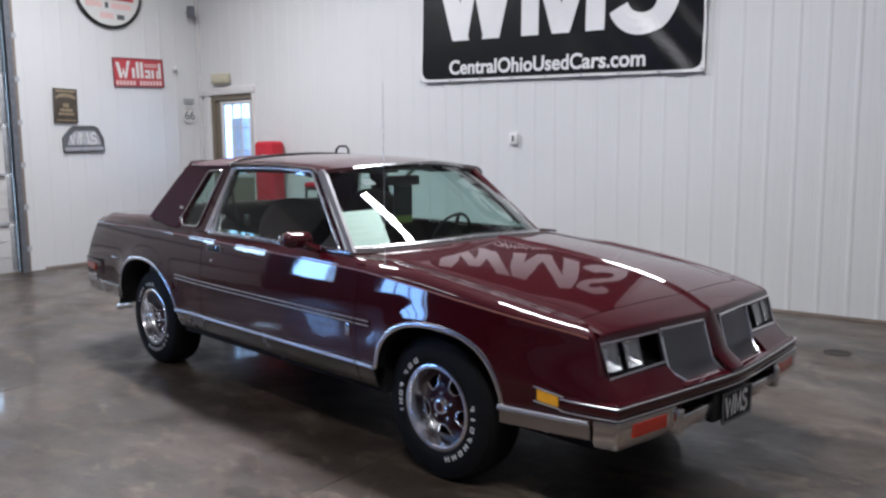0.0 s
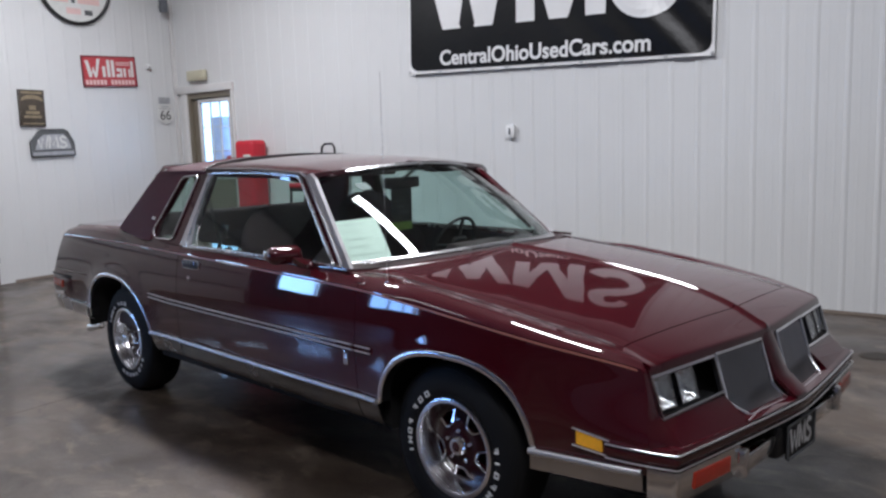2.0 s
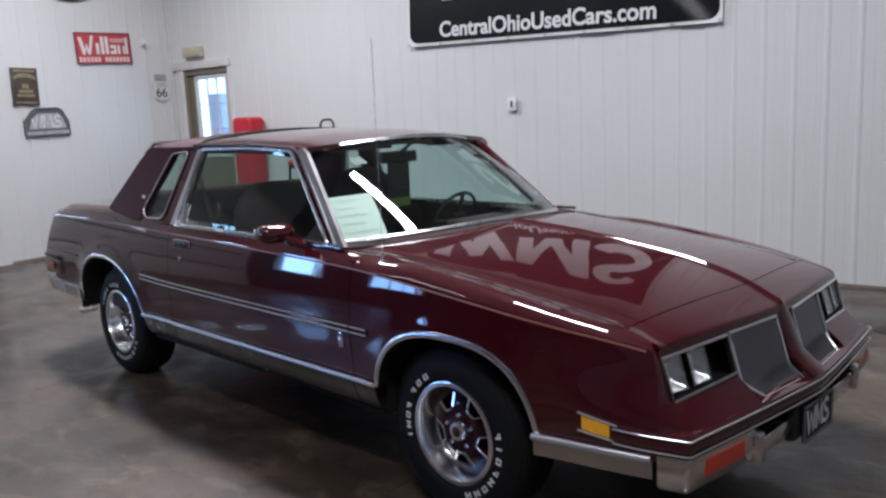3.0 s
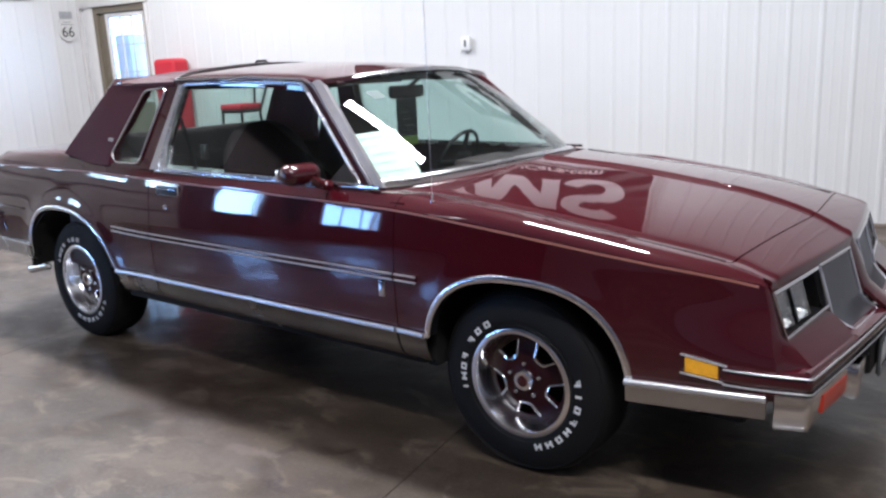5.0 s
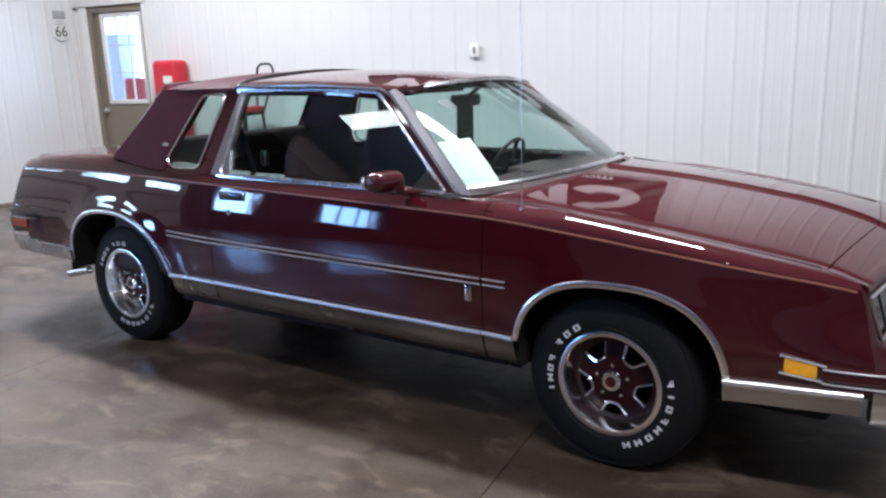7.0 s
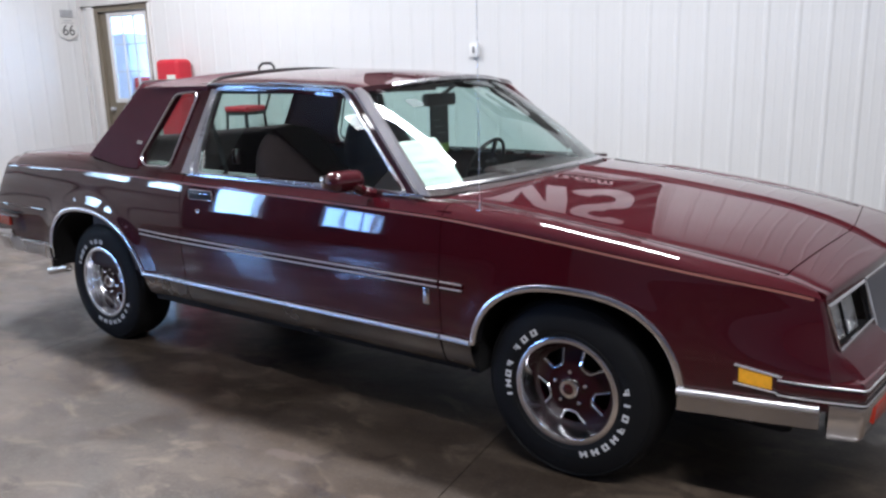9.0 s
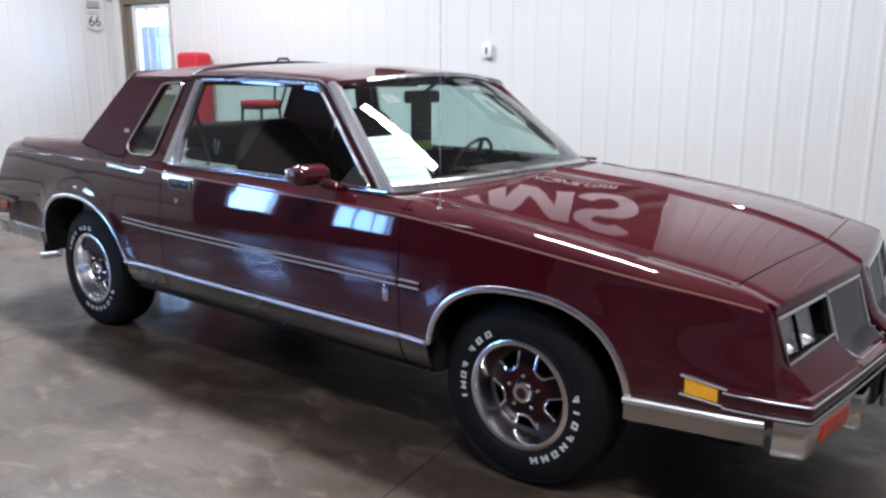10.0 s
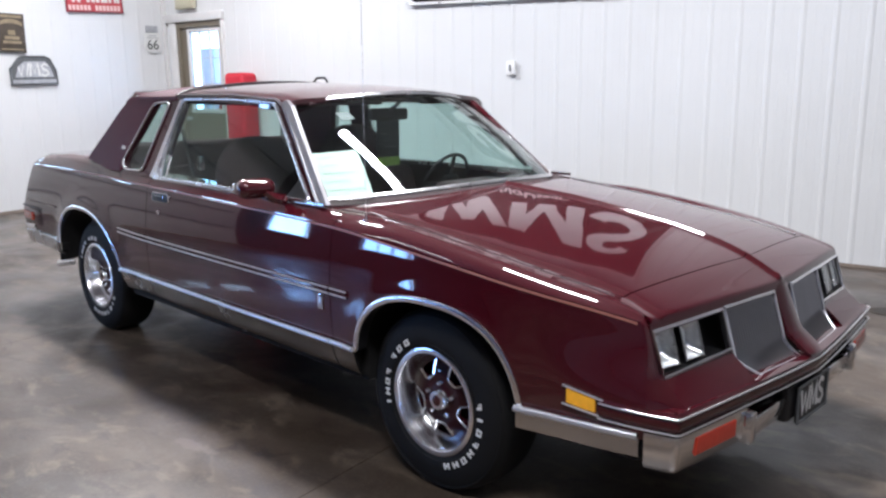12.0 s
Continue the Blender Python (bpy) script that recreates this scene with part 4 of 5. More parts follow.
VS = [-1, -0.95, -0.9, -0.85, -0.8, -0.75, -0.7, -0.65] + linspace(-0.60, -0.08, 27) + [-0.04] + linspace(0, 1, 22)
for s in (-1, 1):
    for name, a, b in (("fender", 0.907, 2.118), ("door", -0.580, 0.903), ("quarter_panel", -2.38, -0.584)):
        bm = patch(side_xs(a, b), VS, lambda x, v: side_point(s, x, v), 0.012, (0, -s, 0))
        ob = part(name, bm, PAINT, car, angle=28)
        if name == "door":
            hx = -0.430
            z0 = 0.866
            yy = half(hx, z0)
            part("handle", box(hx - 0.070, hx + 0.070, s * yy - 0.010, s * yy + 0.016, z0 - 0.002, z0 + 0.013, 0.006), CHROME, ob, "chrome lift handle")
            part("handle_pocket", box(hx - 0.078, hx + 0.078, s * yy - 0.010, s * yy + 0.006, z0 - 0.021, z0 + 0.017, 0.004), BLACK, ob)
            part("handle_rim", tube([(hx + a, s * (yy + 0.005), z0 + b) for a, b in round_poly([(-0.080, -0.022), (0.080, -0.022), (0.080, 0.018), (-0.080, 0.018)], 0.012, 4)], 0.0040, 6, True), CHROME, ob, "chrome rim")
            part("lock", moved(lathe([(0.001, -0.004), (0.012, -0.003), (0.015, 0.006), (0.001, 0.007)], 16), pose(hx - 0.02, s * half(hx, 0.79), 0.79)), CHROME, ob)
            part("emblem", box(0.832, 0.862, s * (half(0.85, 0.6) + 0.001) - 0.004, s * (half(0.85, 0.6) + 0.001) + 0.004, 0.56, 0.62, 0.003), CHROME, ob, "small chrome emblem")

    for gx in (-0.582, 0.905):
        part("door_jamb", patch([gx - 0.03, gx + 0.03], linspace(0, 1, 10), lambda x, v: Vector((x, s * (half(gx, 0.44 + 0.46 * v) - 0.010), 0.44 + 0.46 * v)), 0.01, (0, -s, 0)), PAINT, car)
    # pinstripe, body moulding, arch and rocker trim
    part("pinstripe", patch(linspace(-2.36, 2.112, 150), [0, 1], lambda x, v: Vector((raked(x, stripe_z(x)), s * (half(x, stripe_z(x) - 0.004 - 0.007 * v) + 0.0022), stripe_z(x) - 0.004 - 0.007 * v)), 0.0012, (0, -s, 0)), STRIPE, car, "thin peach pinstripe")
    mz = spline([-0.95, -0.6, 0.9, 1.0], [0.656, 0.648, 0.642, 0.641])
    for a, b in ((-0.90, -0.588), (-0.578, 0.900), (0.912, 1.005)):
        def mould(x, v):
            prof = ((0.0, 0.014), (0.008, 0.012), (0.009, 0.006), (0.006, 0.004), (0.006, -0.004), (0.009, -0.006), (0.008, -0.012), (0.0, -0.014))
            o, dz = prof[v]
            return Vector((x, s * (half(x, mz(x)) + o), mz(x) + dz))
        part("side_moulding", patch(linspace(a, b, 24), range(8), mould, 0.004, (0, -s, 0)), PAINT, car)
        for dz in (0.0105, -0.0105):
            part("moulding_strip", tube([(x, s * (half(x, mz(x)) + 0.0085), mz(x) + dz) for x in linspace(a, b, 24)], 0.0033, 6), STRIP, car, "thin bright strip")

    def arch_line(fn, c, w0, w1, lo):
        pts = []
        for k in range(0, 73):
            th = math.pi * k / 72
            x = c - (w0 if th < math.pi / 2 else w1) * math.cos(th) * 0.9999
            z = max(fn(x), lo(x))
            pts.append((x, z))
        return pts
    for fn, c, w0, w1, lo in ((arch_f, 1.410, 0.374, 0.374, lambda x: 0.44 if x < 1.4 else 0.35), (arch_r, -1.385, 0.40, 0.49, lambda x: 0.44 if x > -1.4 else 0.42)):
        line = arch_line(fn, c, w0, w1, lo)
        part("arch_trim", tube([(x, s * (half(x, z) + 0.001), z + 0.004) for x, z in line], 0.012, 8, squash=((0, 1, 0), 0.55)), RIM, car, "bright wheel-arch trim")
        part("arch_lip", patch(range(len(line)), [0, 1], lambda i, v: Vector((line[i][0], s * (half(*line[i]) - 0.004 - 0.05 * v), line[i][1] + 0.001)), 0.003), BLACK, car)

    for a, b in ((-0.895, -0.586), (-0.580, 0.900), (0.908, 1.036)):
        def rocker(x, v):
            prof = ((0.000, 0.452), (0.010, 0.450), (0.013, 0.442), (0.010, 0.434), (0.006, 0.430), (-0.005, 0.39), (-0.024, 0.350), (-0.044, 0.330), (-0.07, 0.325))
            o, z = prof[v]
            return Vector((x, s * (half(x, 0.45) + o), z))
        part("rocker_panel", patch(linspace(a, b, 20), range(9), rocker, 0.006, (0, -s, 0)), SATIN, car, "satin metal rocker panel")
        part("rocker_strip", tube([(x, s * (half(x, 0.45) + 0.012), 0.4435) for x in linspace(a, b, 20)], 0.0095, 10), STRIP, car, "bright rolled edge")
    # lower panels before and behind the wheels
    def low_front(x, v):
        prof = ((0.0, 0.432), (0.010, 0.430), (0.013, 0.422), (0.006, 0.416), (0.004, 0.36), (-0.02, 0.348))
        o, z = prof[v]
        t = (x - 1.77) / 0.39
        return Vector((x, s * (half(x, 0.44) + o), z + 0.012 * t))
    part("lower_panel", patch(linspace(1.772, 2.160, 16), range(6), low_front, 0.006, (0, -s, 0)), SATIN, car, "satin metal lower panel")
    part("panel_strip", tube([(x, s * (half(x, 0.44) + 0.012), 0.4235 + 0.012 * (x - 1.77) / 0.39) for x in linspace(1.772, 2.160, 12)], 0.011, 10), STRIP, car, "bright rolled edge")

    def low_rear(x, v):
        prof = ((0.0, 0.490), (0.012, 0.486), (0.014, 0.470), (0.006, 0.41), (-0.02, 0.40))
        o, z = prof[v]
        return Vector((x, s * (half(x, 0.5) + o), z))
    part("lower_panel", patch(linspace(-2.38, -1.775, 20), range(5), low_rear, 0.006, (0, -s, 0)), SATIN, car, "satin metal lower panel")

# Hood, header and deck
base_x = lambda y: 0.80 + 0.22 * (1 - (y / 0.84) ** 2)   # foot of the windscreen
crown = spline([0.8, 1.1, 1.45, 1.8, 2.1, 2.2], [0.0569, 0.0611, 0.0705, 0.0680, 0.0450, 0.029])


def hood_z(x, y):
    ry, rz = ridge(x)
    t = min(1.0, abs(y) / ry)
    return rz + crown(x) * (0.389 * (1 - t) + 0.611 * (1 - t * t)) + 0.0125 * math.exp(-(y / 0.0150) ** 2) - 0.0035 * math.exp(-((t - 0.955) / 0.022) ** 2)


TY = [-1, -0.99, -0.98, -0.97, -0.96, -0.95, -0.94, -0.93, -0.92, -0.90, -0.88, -0.8, -0.7, -0.6, -0.5, -0.4, -0.3, -0.2, -0.12, -0.07, -0.05, -0.042, -0.034, -0.028, -0.022, -0.017, -0.012, -0.007, -0.003, 0]
TY = TY + [-t for t in TY[-2::-1]]


def hood_front(y):
    """The bowed front edge of the hood."""
    return 2.091 - 0.067 * (abs(y) / 0.70) ** 1.2


def hood_pt(u, t, gap=0.006):
    xa = base_x(t * 0.80) + 0.014
    x = xa + (hood_front(t * 0.715) - 0.0018 - xa) * u
    ry = ridge(x)[0] - gap
    return Vector((x, t * ry, hood_z(x, t * ry)))


part("hood", patch(linspace(0, 1, 44), TY, hood_pt, 0.012, (0, 0, -1)), PAINT, car, angle=25)

for q, r in ((-0.997, 0.0025), (0.90, 0.0045)):
    part("hood_seam", tube([hood_pt(u, q) + Vector((0, 0, 0.0005)) for u in linspace(0.02, 0.99, 30)], r, 6), BLACK, car, "dark seam along the hood")


def nose_x(y):
    return 2.210 - 0.078 * (abs(y) / 0.8) ** 1.4


def header_pt(u, t):
    ry = ridge(2.1)[0] - 0.004
    y = t * (ry + (0.012 if u > 0.9 else 0.0))
    x0, x1 = hood_front(t * 0.715) + 0.0018, nose_x(y)
    if u < 0.8:
        x = x0 + (x1 - 0.008 - x0) * u / 0.8
        return Vector((x, y, hood_z(x, y)))
    k = (u - 0.8) / 0.2
    zt = hood_z(x1 - 0.008, y)
    zend = 0.713 + 0.007 * min(1.0, max(0.0, (0.756 - abs(y)) / 0.35))
    return Vector((x1 - 0.008 + 0.006 * math.sin(min(1, 2 * k) * math.pi / 2) + 0.011 * k, y, zt + (zend - zt) * (0.12 * math.sqrt(k) + 0.88 * k * k)))


part("header_panel", patch(linspace(0, 0.8, 10) + linspace(0.82, 1, 10), TY, header_pt, 0.010, (-0.7, 0, -0.7)), PAINT, car, angle=40)


def deck_pt(u, t):
    x = -1.42 + (-2.245 + 1.42) * u
    ry, rz = ridge(x)
    y = t * (ry - 0.005)
    return Vector((x, y, rz + 0.016 * (1 - t * t) - 0.02 * max(0, u - 0.93) / 0.07))


part("trunk_lid", patch(linspace(0, 1, 20), TY, deck_pt, 0.012, (0, 0, -1)), PAINT, car)
# ledges at the glass feet
for s in (-1, 1):
    part("belt_ledge", patch(linspace(-1.44, 1.0, 60), [0, 0.5, 1], lambda x, v: Vector((x, s * (ridge(x)[0] - 0.002 - 0.10 * v), ridge(x)[1] - 0.002 + 0.002 * v)), 0.008, (0, 0, -1)), PAINT, car)
part("cowl", patch(linspace(-1, 1, 25), [0, 0.5, 1], lambda t, v: Vector((base_x(t * 0.79) + 0.07 * v - 0.02, t * 0.79, hood_z(1.02, t * 0.79) - 0.024)), 0.01, (0, 0, -1)), BLACK, car, "black louvred cowl")

# tail: panel, lamps, bumper
tail_face = lambda y, z, out=0.0: Vector((tail_x(z) - 0.05 * (1 - (abs(y) / 0.83) ** 2) - out, y, z))
part("tail_panel", patch(linspace(-0.80, 0.80, 20), linspace(0, 1, 10), lambda y, v: tail_face(y * (1.025 - 0.05 * (1 - v)), 0.938 - 0.33 * v, 0.004), 0.012, (1, 0, 0)), PAINT, car)
for s in (-1, 1):
    part("tail_lamp", patch(linspace(0.42, 0.74, 8), linspace(0.2, 0.85, 5), lambda y, v: tail_face(s * y, 0.945 - 0.33 * v, 0.014), 0.01, (1, 0, 0)), RED_LENS, car, "red lamp")


def ring_path(side_x, side_y, corner_x, corner_y, nose, n=9):
    """Plan path round an end: right side, corner, across, corner, left side."""
    pts = [(side_x + (corner_x - side_x) * k / 6, -(side_y + (corner_y - side_y) * (k / 6) ** 1.6)) for k in range(6)]
    c = 0.022 if nose > 0 else -0.022
    for k in range(7):
        a = math.pi / 2 * k / 6
        pts.append((corner_x + c * math.sin(a), -corner_y + 0.022 * (1 - math.cos(a))))
    fx = corner_x + c
    for k in range(1, 12):
        y = -corner_y + 0.022 + (2 * corner_y - 0.044) * k / 24
        pts.append((fx + (nose - fx) * (1 - (abs(y) / (corner_y - 0.022)) ** 1.25), y))
    pts.append((nose, 0.0))
    return pts + [(x, -y) for x, y in pts[-2::-1]]


front_path = ring_path(2.052, 0.868, 2.252, 0.828, 2.350)
part("front_bumper", sweep(front_path, [(-0.08, 0.529), (-0.012, 0.520), (-0.002, 0.507), (0.0, 0.490), (-0.003, 0.470), (-0.012, 0.460), (-0.06, 0.456)]), PAINT, car, "maroon bumper band")
for z, r in ((0.510, 0.0030), (0.466, 0.0028)):
    part("bumper_strip", tube([(px + (0.003 if px > 2.2 else 0.003 * max(0, (px - 2.1) / 0.1)), py * 1.0035, z) for px, py in front_path], r, 8), STRIP, car, "bright bumper strip")
# chrome ends and turn lamps
end_r = [p for p in front_path if p[0] > 2.16 and -0.90 < p[1] < -0.44]
for s in (-1, 1):
    path = end_r if s < 0 else [(x, -y) for x, y in end_r][::-1]
    part("bumper_end", sweep(path, [(-0.06, 0.460), (0.002, 0.458), (0.004, 0.445), (0.0, 0.372), (-0.012, 0.352), (-0.06, 0.346)]), CHROME, car, "bright bumper end")
    lamp = [p for p in path if 0.50 < abs(p[1]) < 0.79 and p[0] > 2.245]
    part("turn_lamp", sweep(lamp, [(-0.02, 0.441), (0.006, 0.441), (0.008, 0.437), (0.007, 0.391), (0.003, 0.387), (-0.02, 0.387)]), RED_LENS, car, "orange-red turn lamp")
    part("bumper_pad", moved(box(-0.05, 0.05, -0.024, 0.024, 0.348, 0.448, 0.012), pose(2.285, s * 0.460, 0)), CHROME, car)
    part("bumper_bar", box(2.25, 2.318, min(s * 0.16, s * 0.43), max(s * 0.16, s * 0.43), 0.348, 0.412, 0.012), CHROME, car)
    ml = [(1.945, 0.529), (2.035, 0.519), (2.035, 0.474), (1.945, 0.483)]
    part("marker_lamp", prism(ml, lambda a, b, d: Vector((a, s * (half(a, 0.5) - 0.006 + 0.012 * (1 - d)), b)), 1.0), AMBER, car, "amber side marker lamp", smooth=False)
    for za, zb in ((0.536, 0.515), (0.480, 0.466)):
        part("side_strip", tube([(x, s * (half(x, 0.5) + 0.007), za + (zb - za) * (x - 1.92) / 0.14) for x in linspace(1.932, 2.06, 8)], 0.0032, 8), STRIP, car, "bright strip")
    part("marker_lamp", prism([(-2.40, 0.612), (-2.22, 0.608), (-2.22, 0.560), (-2.40, 0.560)], lambda a, b, d: Vector((a, s * (0.880 + 0.083 * (a + 2.06) - 0.012 * d), b)), 1.0), RED_LENS, car, "red side marker lamp", smooth=False)

part("plate_bracket", box(2.27, 2.325, -0.165, 0.16, 0.315, 0.440, 0.02), BLACK, car, "black plate bracket")
lp = empty("licence_plate")
lp.parent = car
part("plate_face", moved(box(-0.132, 0.132, -0.004, 0.004, -0.060, 0.060, 0.002), pose(2.335, 0.012, 0.372, 0, 0, 90)), BLACK, lp, "black plate with white shapes")
for zig in ([(-0.108, 1), (-0.088, -1), (-0.070, 0.6), (-0.052, -1), (-0.032, 1)], [(-0.022, -1), (-0.014, 1), (0.008, -0.7), (0.030, 1), (0.038, -1)], [(0.096, 0.75), (0.072, 1), (0.052, 0.6), (0.064, 0.15), (0.088, -0.15), (0.098, -0.6), (0.076, -1), (0.048, -0.75)]):
    part("white_shape", tube([(2.3405, 0.012 + a, 0.374 + 0.042 * b) for a, b in zig], 0.0095, 6, squash=((1, 0, 0), 0.15)), BANNER_WHITE, lp, "white printed shape")
part("plate_frame", tube([(2.341, y + 0.045, z + 0.025) for y, z in ((-0.165, 0.287), (0.099, 0.287), (0.099, 0.407), (-0.165, 0.407))], 0.005, 6, True), SIGN_GREY, lp)

# rear bumper
rear_path = [(-2.02, 0.826), (-2.07, 0.848)] + [(-2.06 - 0.36 * k / 6, 0.866 - 0.03 * k / 6) for k in range(1, 7)] + [(-2.42 - 0.06 * math.sin(math.pi / 2 * k / 6), 0.836 - 0.06 * (1 - math.cos(math.pi / 2 * k / 6))) for k in range(1, 7)] + [(-2.49 - 0.02 * (1 - (y / 0.78) ** 2), y) for y in linspace(0.72, -0.72, 13)]
rear_path += [(x, -y) for x, y in [(-2.42 - 0.06 * math.sin(math.pi / 2 * k / 6), 0.836 - 0.06 * (1 - math.cos(math.pi / 2 * k / 6))) for k in range(6, 0, -1)]] + [(-2.06 - 0.36 * k / 6, -0.866 + 0.03 * k / 6) for k in range(6, 0, -1)] + [(-2.07, -0.848), (-2.02, -0.826)]
part("rear_bumper", sweep(rear_path, [(-0.06, 0.645), (-0.012, 0.640), (0.004, 0.625), (0.006, 0.57), (0.0, 0.535), (-0.06, 0.53)]), PAINT, car, "maroon bumper band")
part("bumper_strip", tube([(x, y * 1.004, 0.640) for x, y in rear_path], 0.005, 8), BLACK, car)
for s in (-1, 1):
    part("rear_strip", tube([(x, s * (half(x, 0.68) + 0.003), 0.683) for x in linspace(-2.335, -1.82, 16)], 0.0050, 8), PAINT, car)
part("bumper_face", sweep([p for p in rear_path if p[0] < -2.2], [(-0.07, 0.53), (-0.004, 0.528), (0.002, 0.51), (-0.004, 0.45), (-0.07, 0.43)]), SATIN, car, "bright bumper face")
part("tailpipe", moved(join(lathe([(0.016, -0.10), (0.019, -0.10), (0.022, 0.05), (0.023, 0.085), (0.020, 0.085), (0.018, 0.05)], 20, True)), pose(-1.765, -0.85, 0.346, -12, 0, 92)), CHROME, car, "chrome tailpipe tip")

# front lamps and grilles
part("grille_backing", patch(linspace(-0.74, 0.74, 12), [0, 1], lambda y, v: Vector((nose_x(y) - 0.075 + 0.03 * v, y, 0.735 - 0.20 * v)), 0.01, (-1, 0, 0)), BLACK, car)
lean = 0.30   # forward lean of the front face towards its foot


def face(y, z, out=0.0):
    return Vector((nose_x(y) + (0.725 - z) * lean + out, y, z))


def nose_out(z):
    k = max(0.0, (0.592 - z) / 0.07)
    return 0.002 + 0.078 * k - 0.02 * k * k


# slope below the lamps, divider, outer cheeks
for ya, yb in ((-0.760, -0.40), (0.40, 0.760)):
    part("lower_nose", patch(linspace(ya, yb, 15), linspace(0, 1, 7), lambda y, v: face(y, 0.592 - 0.078 * v, nose_out(0.592 - 0.078 * v)), 0.012, (-1, 0, 0)), PAINT, car)
    part("nose_ledge", patch(linspace(max(ya, -0.40) if ya < 0 else 0.04, -0.04 if ya < 0 else 0.40, 12), linspace(0, 1, 5), lambda y, v: face(y, 0.535 - 0.015 * v, -0.01 + 0.085 * v), 0.010, (-1, 0, 0)), PAINT, car)
part("nose_divider", patch(linspace(-0.058, 0.058, 7), linspace(0, 1, 8), lambda y, v: face(y, 0.735 - 0.205 * v, 0.012 + 0.02 * v + 0.05 * max(0, v - 0.7) / 0.3 - 2.2 * y * y), 0.02, (-1, 0, 0)), PAINT, car)
for s in (-1, 1):

    def cheek_pt(u, v):
        b = side_point(s, 2.1175, v)
        az = b.z if v > 0 else 0.712 + (b.z - 0.712) * 0.25
        a = face(s * 0.759, az, nose_out(az))
        return a * (1 - u) + b * u + Vector((0.004, s * 0.004, 0)) * 4 * u * (1 - u) * min(1, (v + 1) * 1.5)
    part("cheek", patch(linspace(0, 1, 9), [-1, -0.8, -0.6, -0.4, -0.2] + linspace(0, 0.74, 14), cheek_pt, 0.010, (-1, 0, 0)), PAINT, car)
    y0, y1 = 0.756, 0.405
    zt0, zt1, zb = 0.711, 0.717, 0.594
    corners = [(y0, zt0), (y1, zt1), (y1 - 0.005, zb + 0.006), (y0 - 0.004, zb - 0.008)]
    lampset = empty("headlamp_bezel")
    lampset.parent = car
    part("bezel_frame", tube([face(s * a, b, 0.006) for a, b in corners], 0.0068, 8, True), RIM, lampset, "bright lamp surround")
    part("housing", join(patch([0, 1], [0, 1], lambda u, v: face(s * (y0 + (y1 - y0) * u), zt0 + (zb - zt0) * v, -0.07), 0.004, (-1, 0, 0)),
                         patch([0, 1], [0, 1], lambda u, v: face(s * (y0 + (y1 - y0) * u), zt0, -0.07 * v), 0.003, (0, 0, 1)),
                         patch([0, 1], [0, 1], lambda u, v: face(s * (y0 + (y1 - y0) * u), zb, -0.07 * v), 0.003, (0, 0, -1)),
                         patch([0, 1], [0, 1], lambda u, v: face(s * y0, zb + (zt0 - zb) * u, -0.07 * v), 0.003, (0, s, 0))), BLACK, lampset)
    for c, w in ((0.698, 0.045), (0.570, 0.045)):
        hz, zc = 0.049, 0.654
        part("lamp_reflector", patch(linspace(-1, 1, 17), linspace(-1, 1, 17), lambda u, v: face(s * (c + w * u), zc + hz * v, -0.006 - 0.058 * (1 - abs(u) ** 3) ** 0.6 * (1 - abs(v) ** 3) ** 0.6 + 0.022 * math.exp(-((u + 0.1) ** 2 + (v - 0.1) ** 2) / 0.16))), LENS_REFLECT, lampset, "silvered lamp")
        part("lamp_lens", patch(linspace(-1, 1, 7), linspace(-1, 1, 7), lambda u, v: face(s * (c + w * u), zc + hz * v, -0.006 + 0.004 * (1 - u * u * v * v)), 0.003, (-1, 0, 0)), CLEAR, lampset)
        part("lamp_ring", tube([face(s * (c + a * w), zc + b * hz, -0.006) for a, b in ((-1, -1), (-1, 1), (1, 1), (1, -1))], 0.004, 6, True), SATIN, lampset)

    # waterfall grille
    g0, g1 = 0.392, 0.072
    gr = empty("grille")
    gr.parent = car

    def gpt(y, q, out=0.0):
        """q from 0 (top) to 1 (front foot)."""
        if q < 0.62:
            z = 0.719 - 0.150 * q / 0.62
            return face(y, z, out + 0.002)
        k = (q - 0.62) / 0.38
        z = 0.569 - 0.050 * k ** 0.9
        return face(y, z, out + 0.002 + 0.040 * k ** 1.3)
    loop = [gpt(s * (g0 - 0.05 * max(0, (q - 0.62) / 0.38)), q, 0.004) for q in linspace(0, 1, 14)] + [gpt(s * g1, q, 0.004) for q in linspace(1, 0, 14)]
    part("grille_frame", tube(loop, 0.007, 8, True), RIM, gr, "bright grille frame")
    part("grille_mesh", patch(linspace(0, 1, 6), linspace(0, 1, 16), lambda u, q: gpt(s * (g0 + (g1 - g0) * u), q, -0.014), 0.003, (-1, 0, 0)), BLACK, gr)
    for k in range(22):
        f = (k + 0.7) / 22.4
        pts = []
        for q in linspace(0.01, 0.985, 12):
            ya = g0 - 0.05 * max(0, (q - 0.62) / 0.38)
            pts.append(gpt(s * (ya + (g1 - ya) * f), q, -0.002))
        part("grille_bar", tube(pts, 0.0036, 5), DULL, gr)

# Glasshouse
GY = lambda z: 0.836 - (z - 0.945) * 0.40
FAR_IN = {-1: 0.0, 1: 0.138}
ROOF_Z = spline([-1.20, -1.13, -1.02, -0.8, -0.34, 0.1, 0.35, 0.52], [1.350, 1.378, 1.396, 1.408, 1.410, 1.395, 1.369, 1.345])


def roof_edge(x):
    return 0.690 if -0.9 < x < 0.1 else 0.690 - 0.03 * min(1, max(0, (x - 0.1) / 0.4)) ** 2 - 0.03 * min(1, max(0, (-0.9 - x) / 0.3)) ** 2


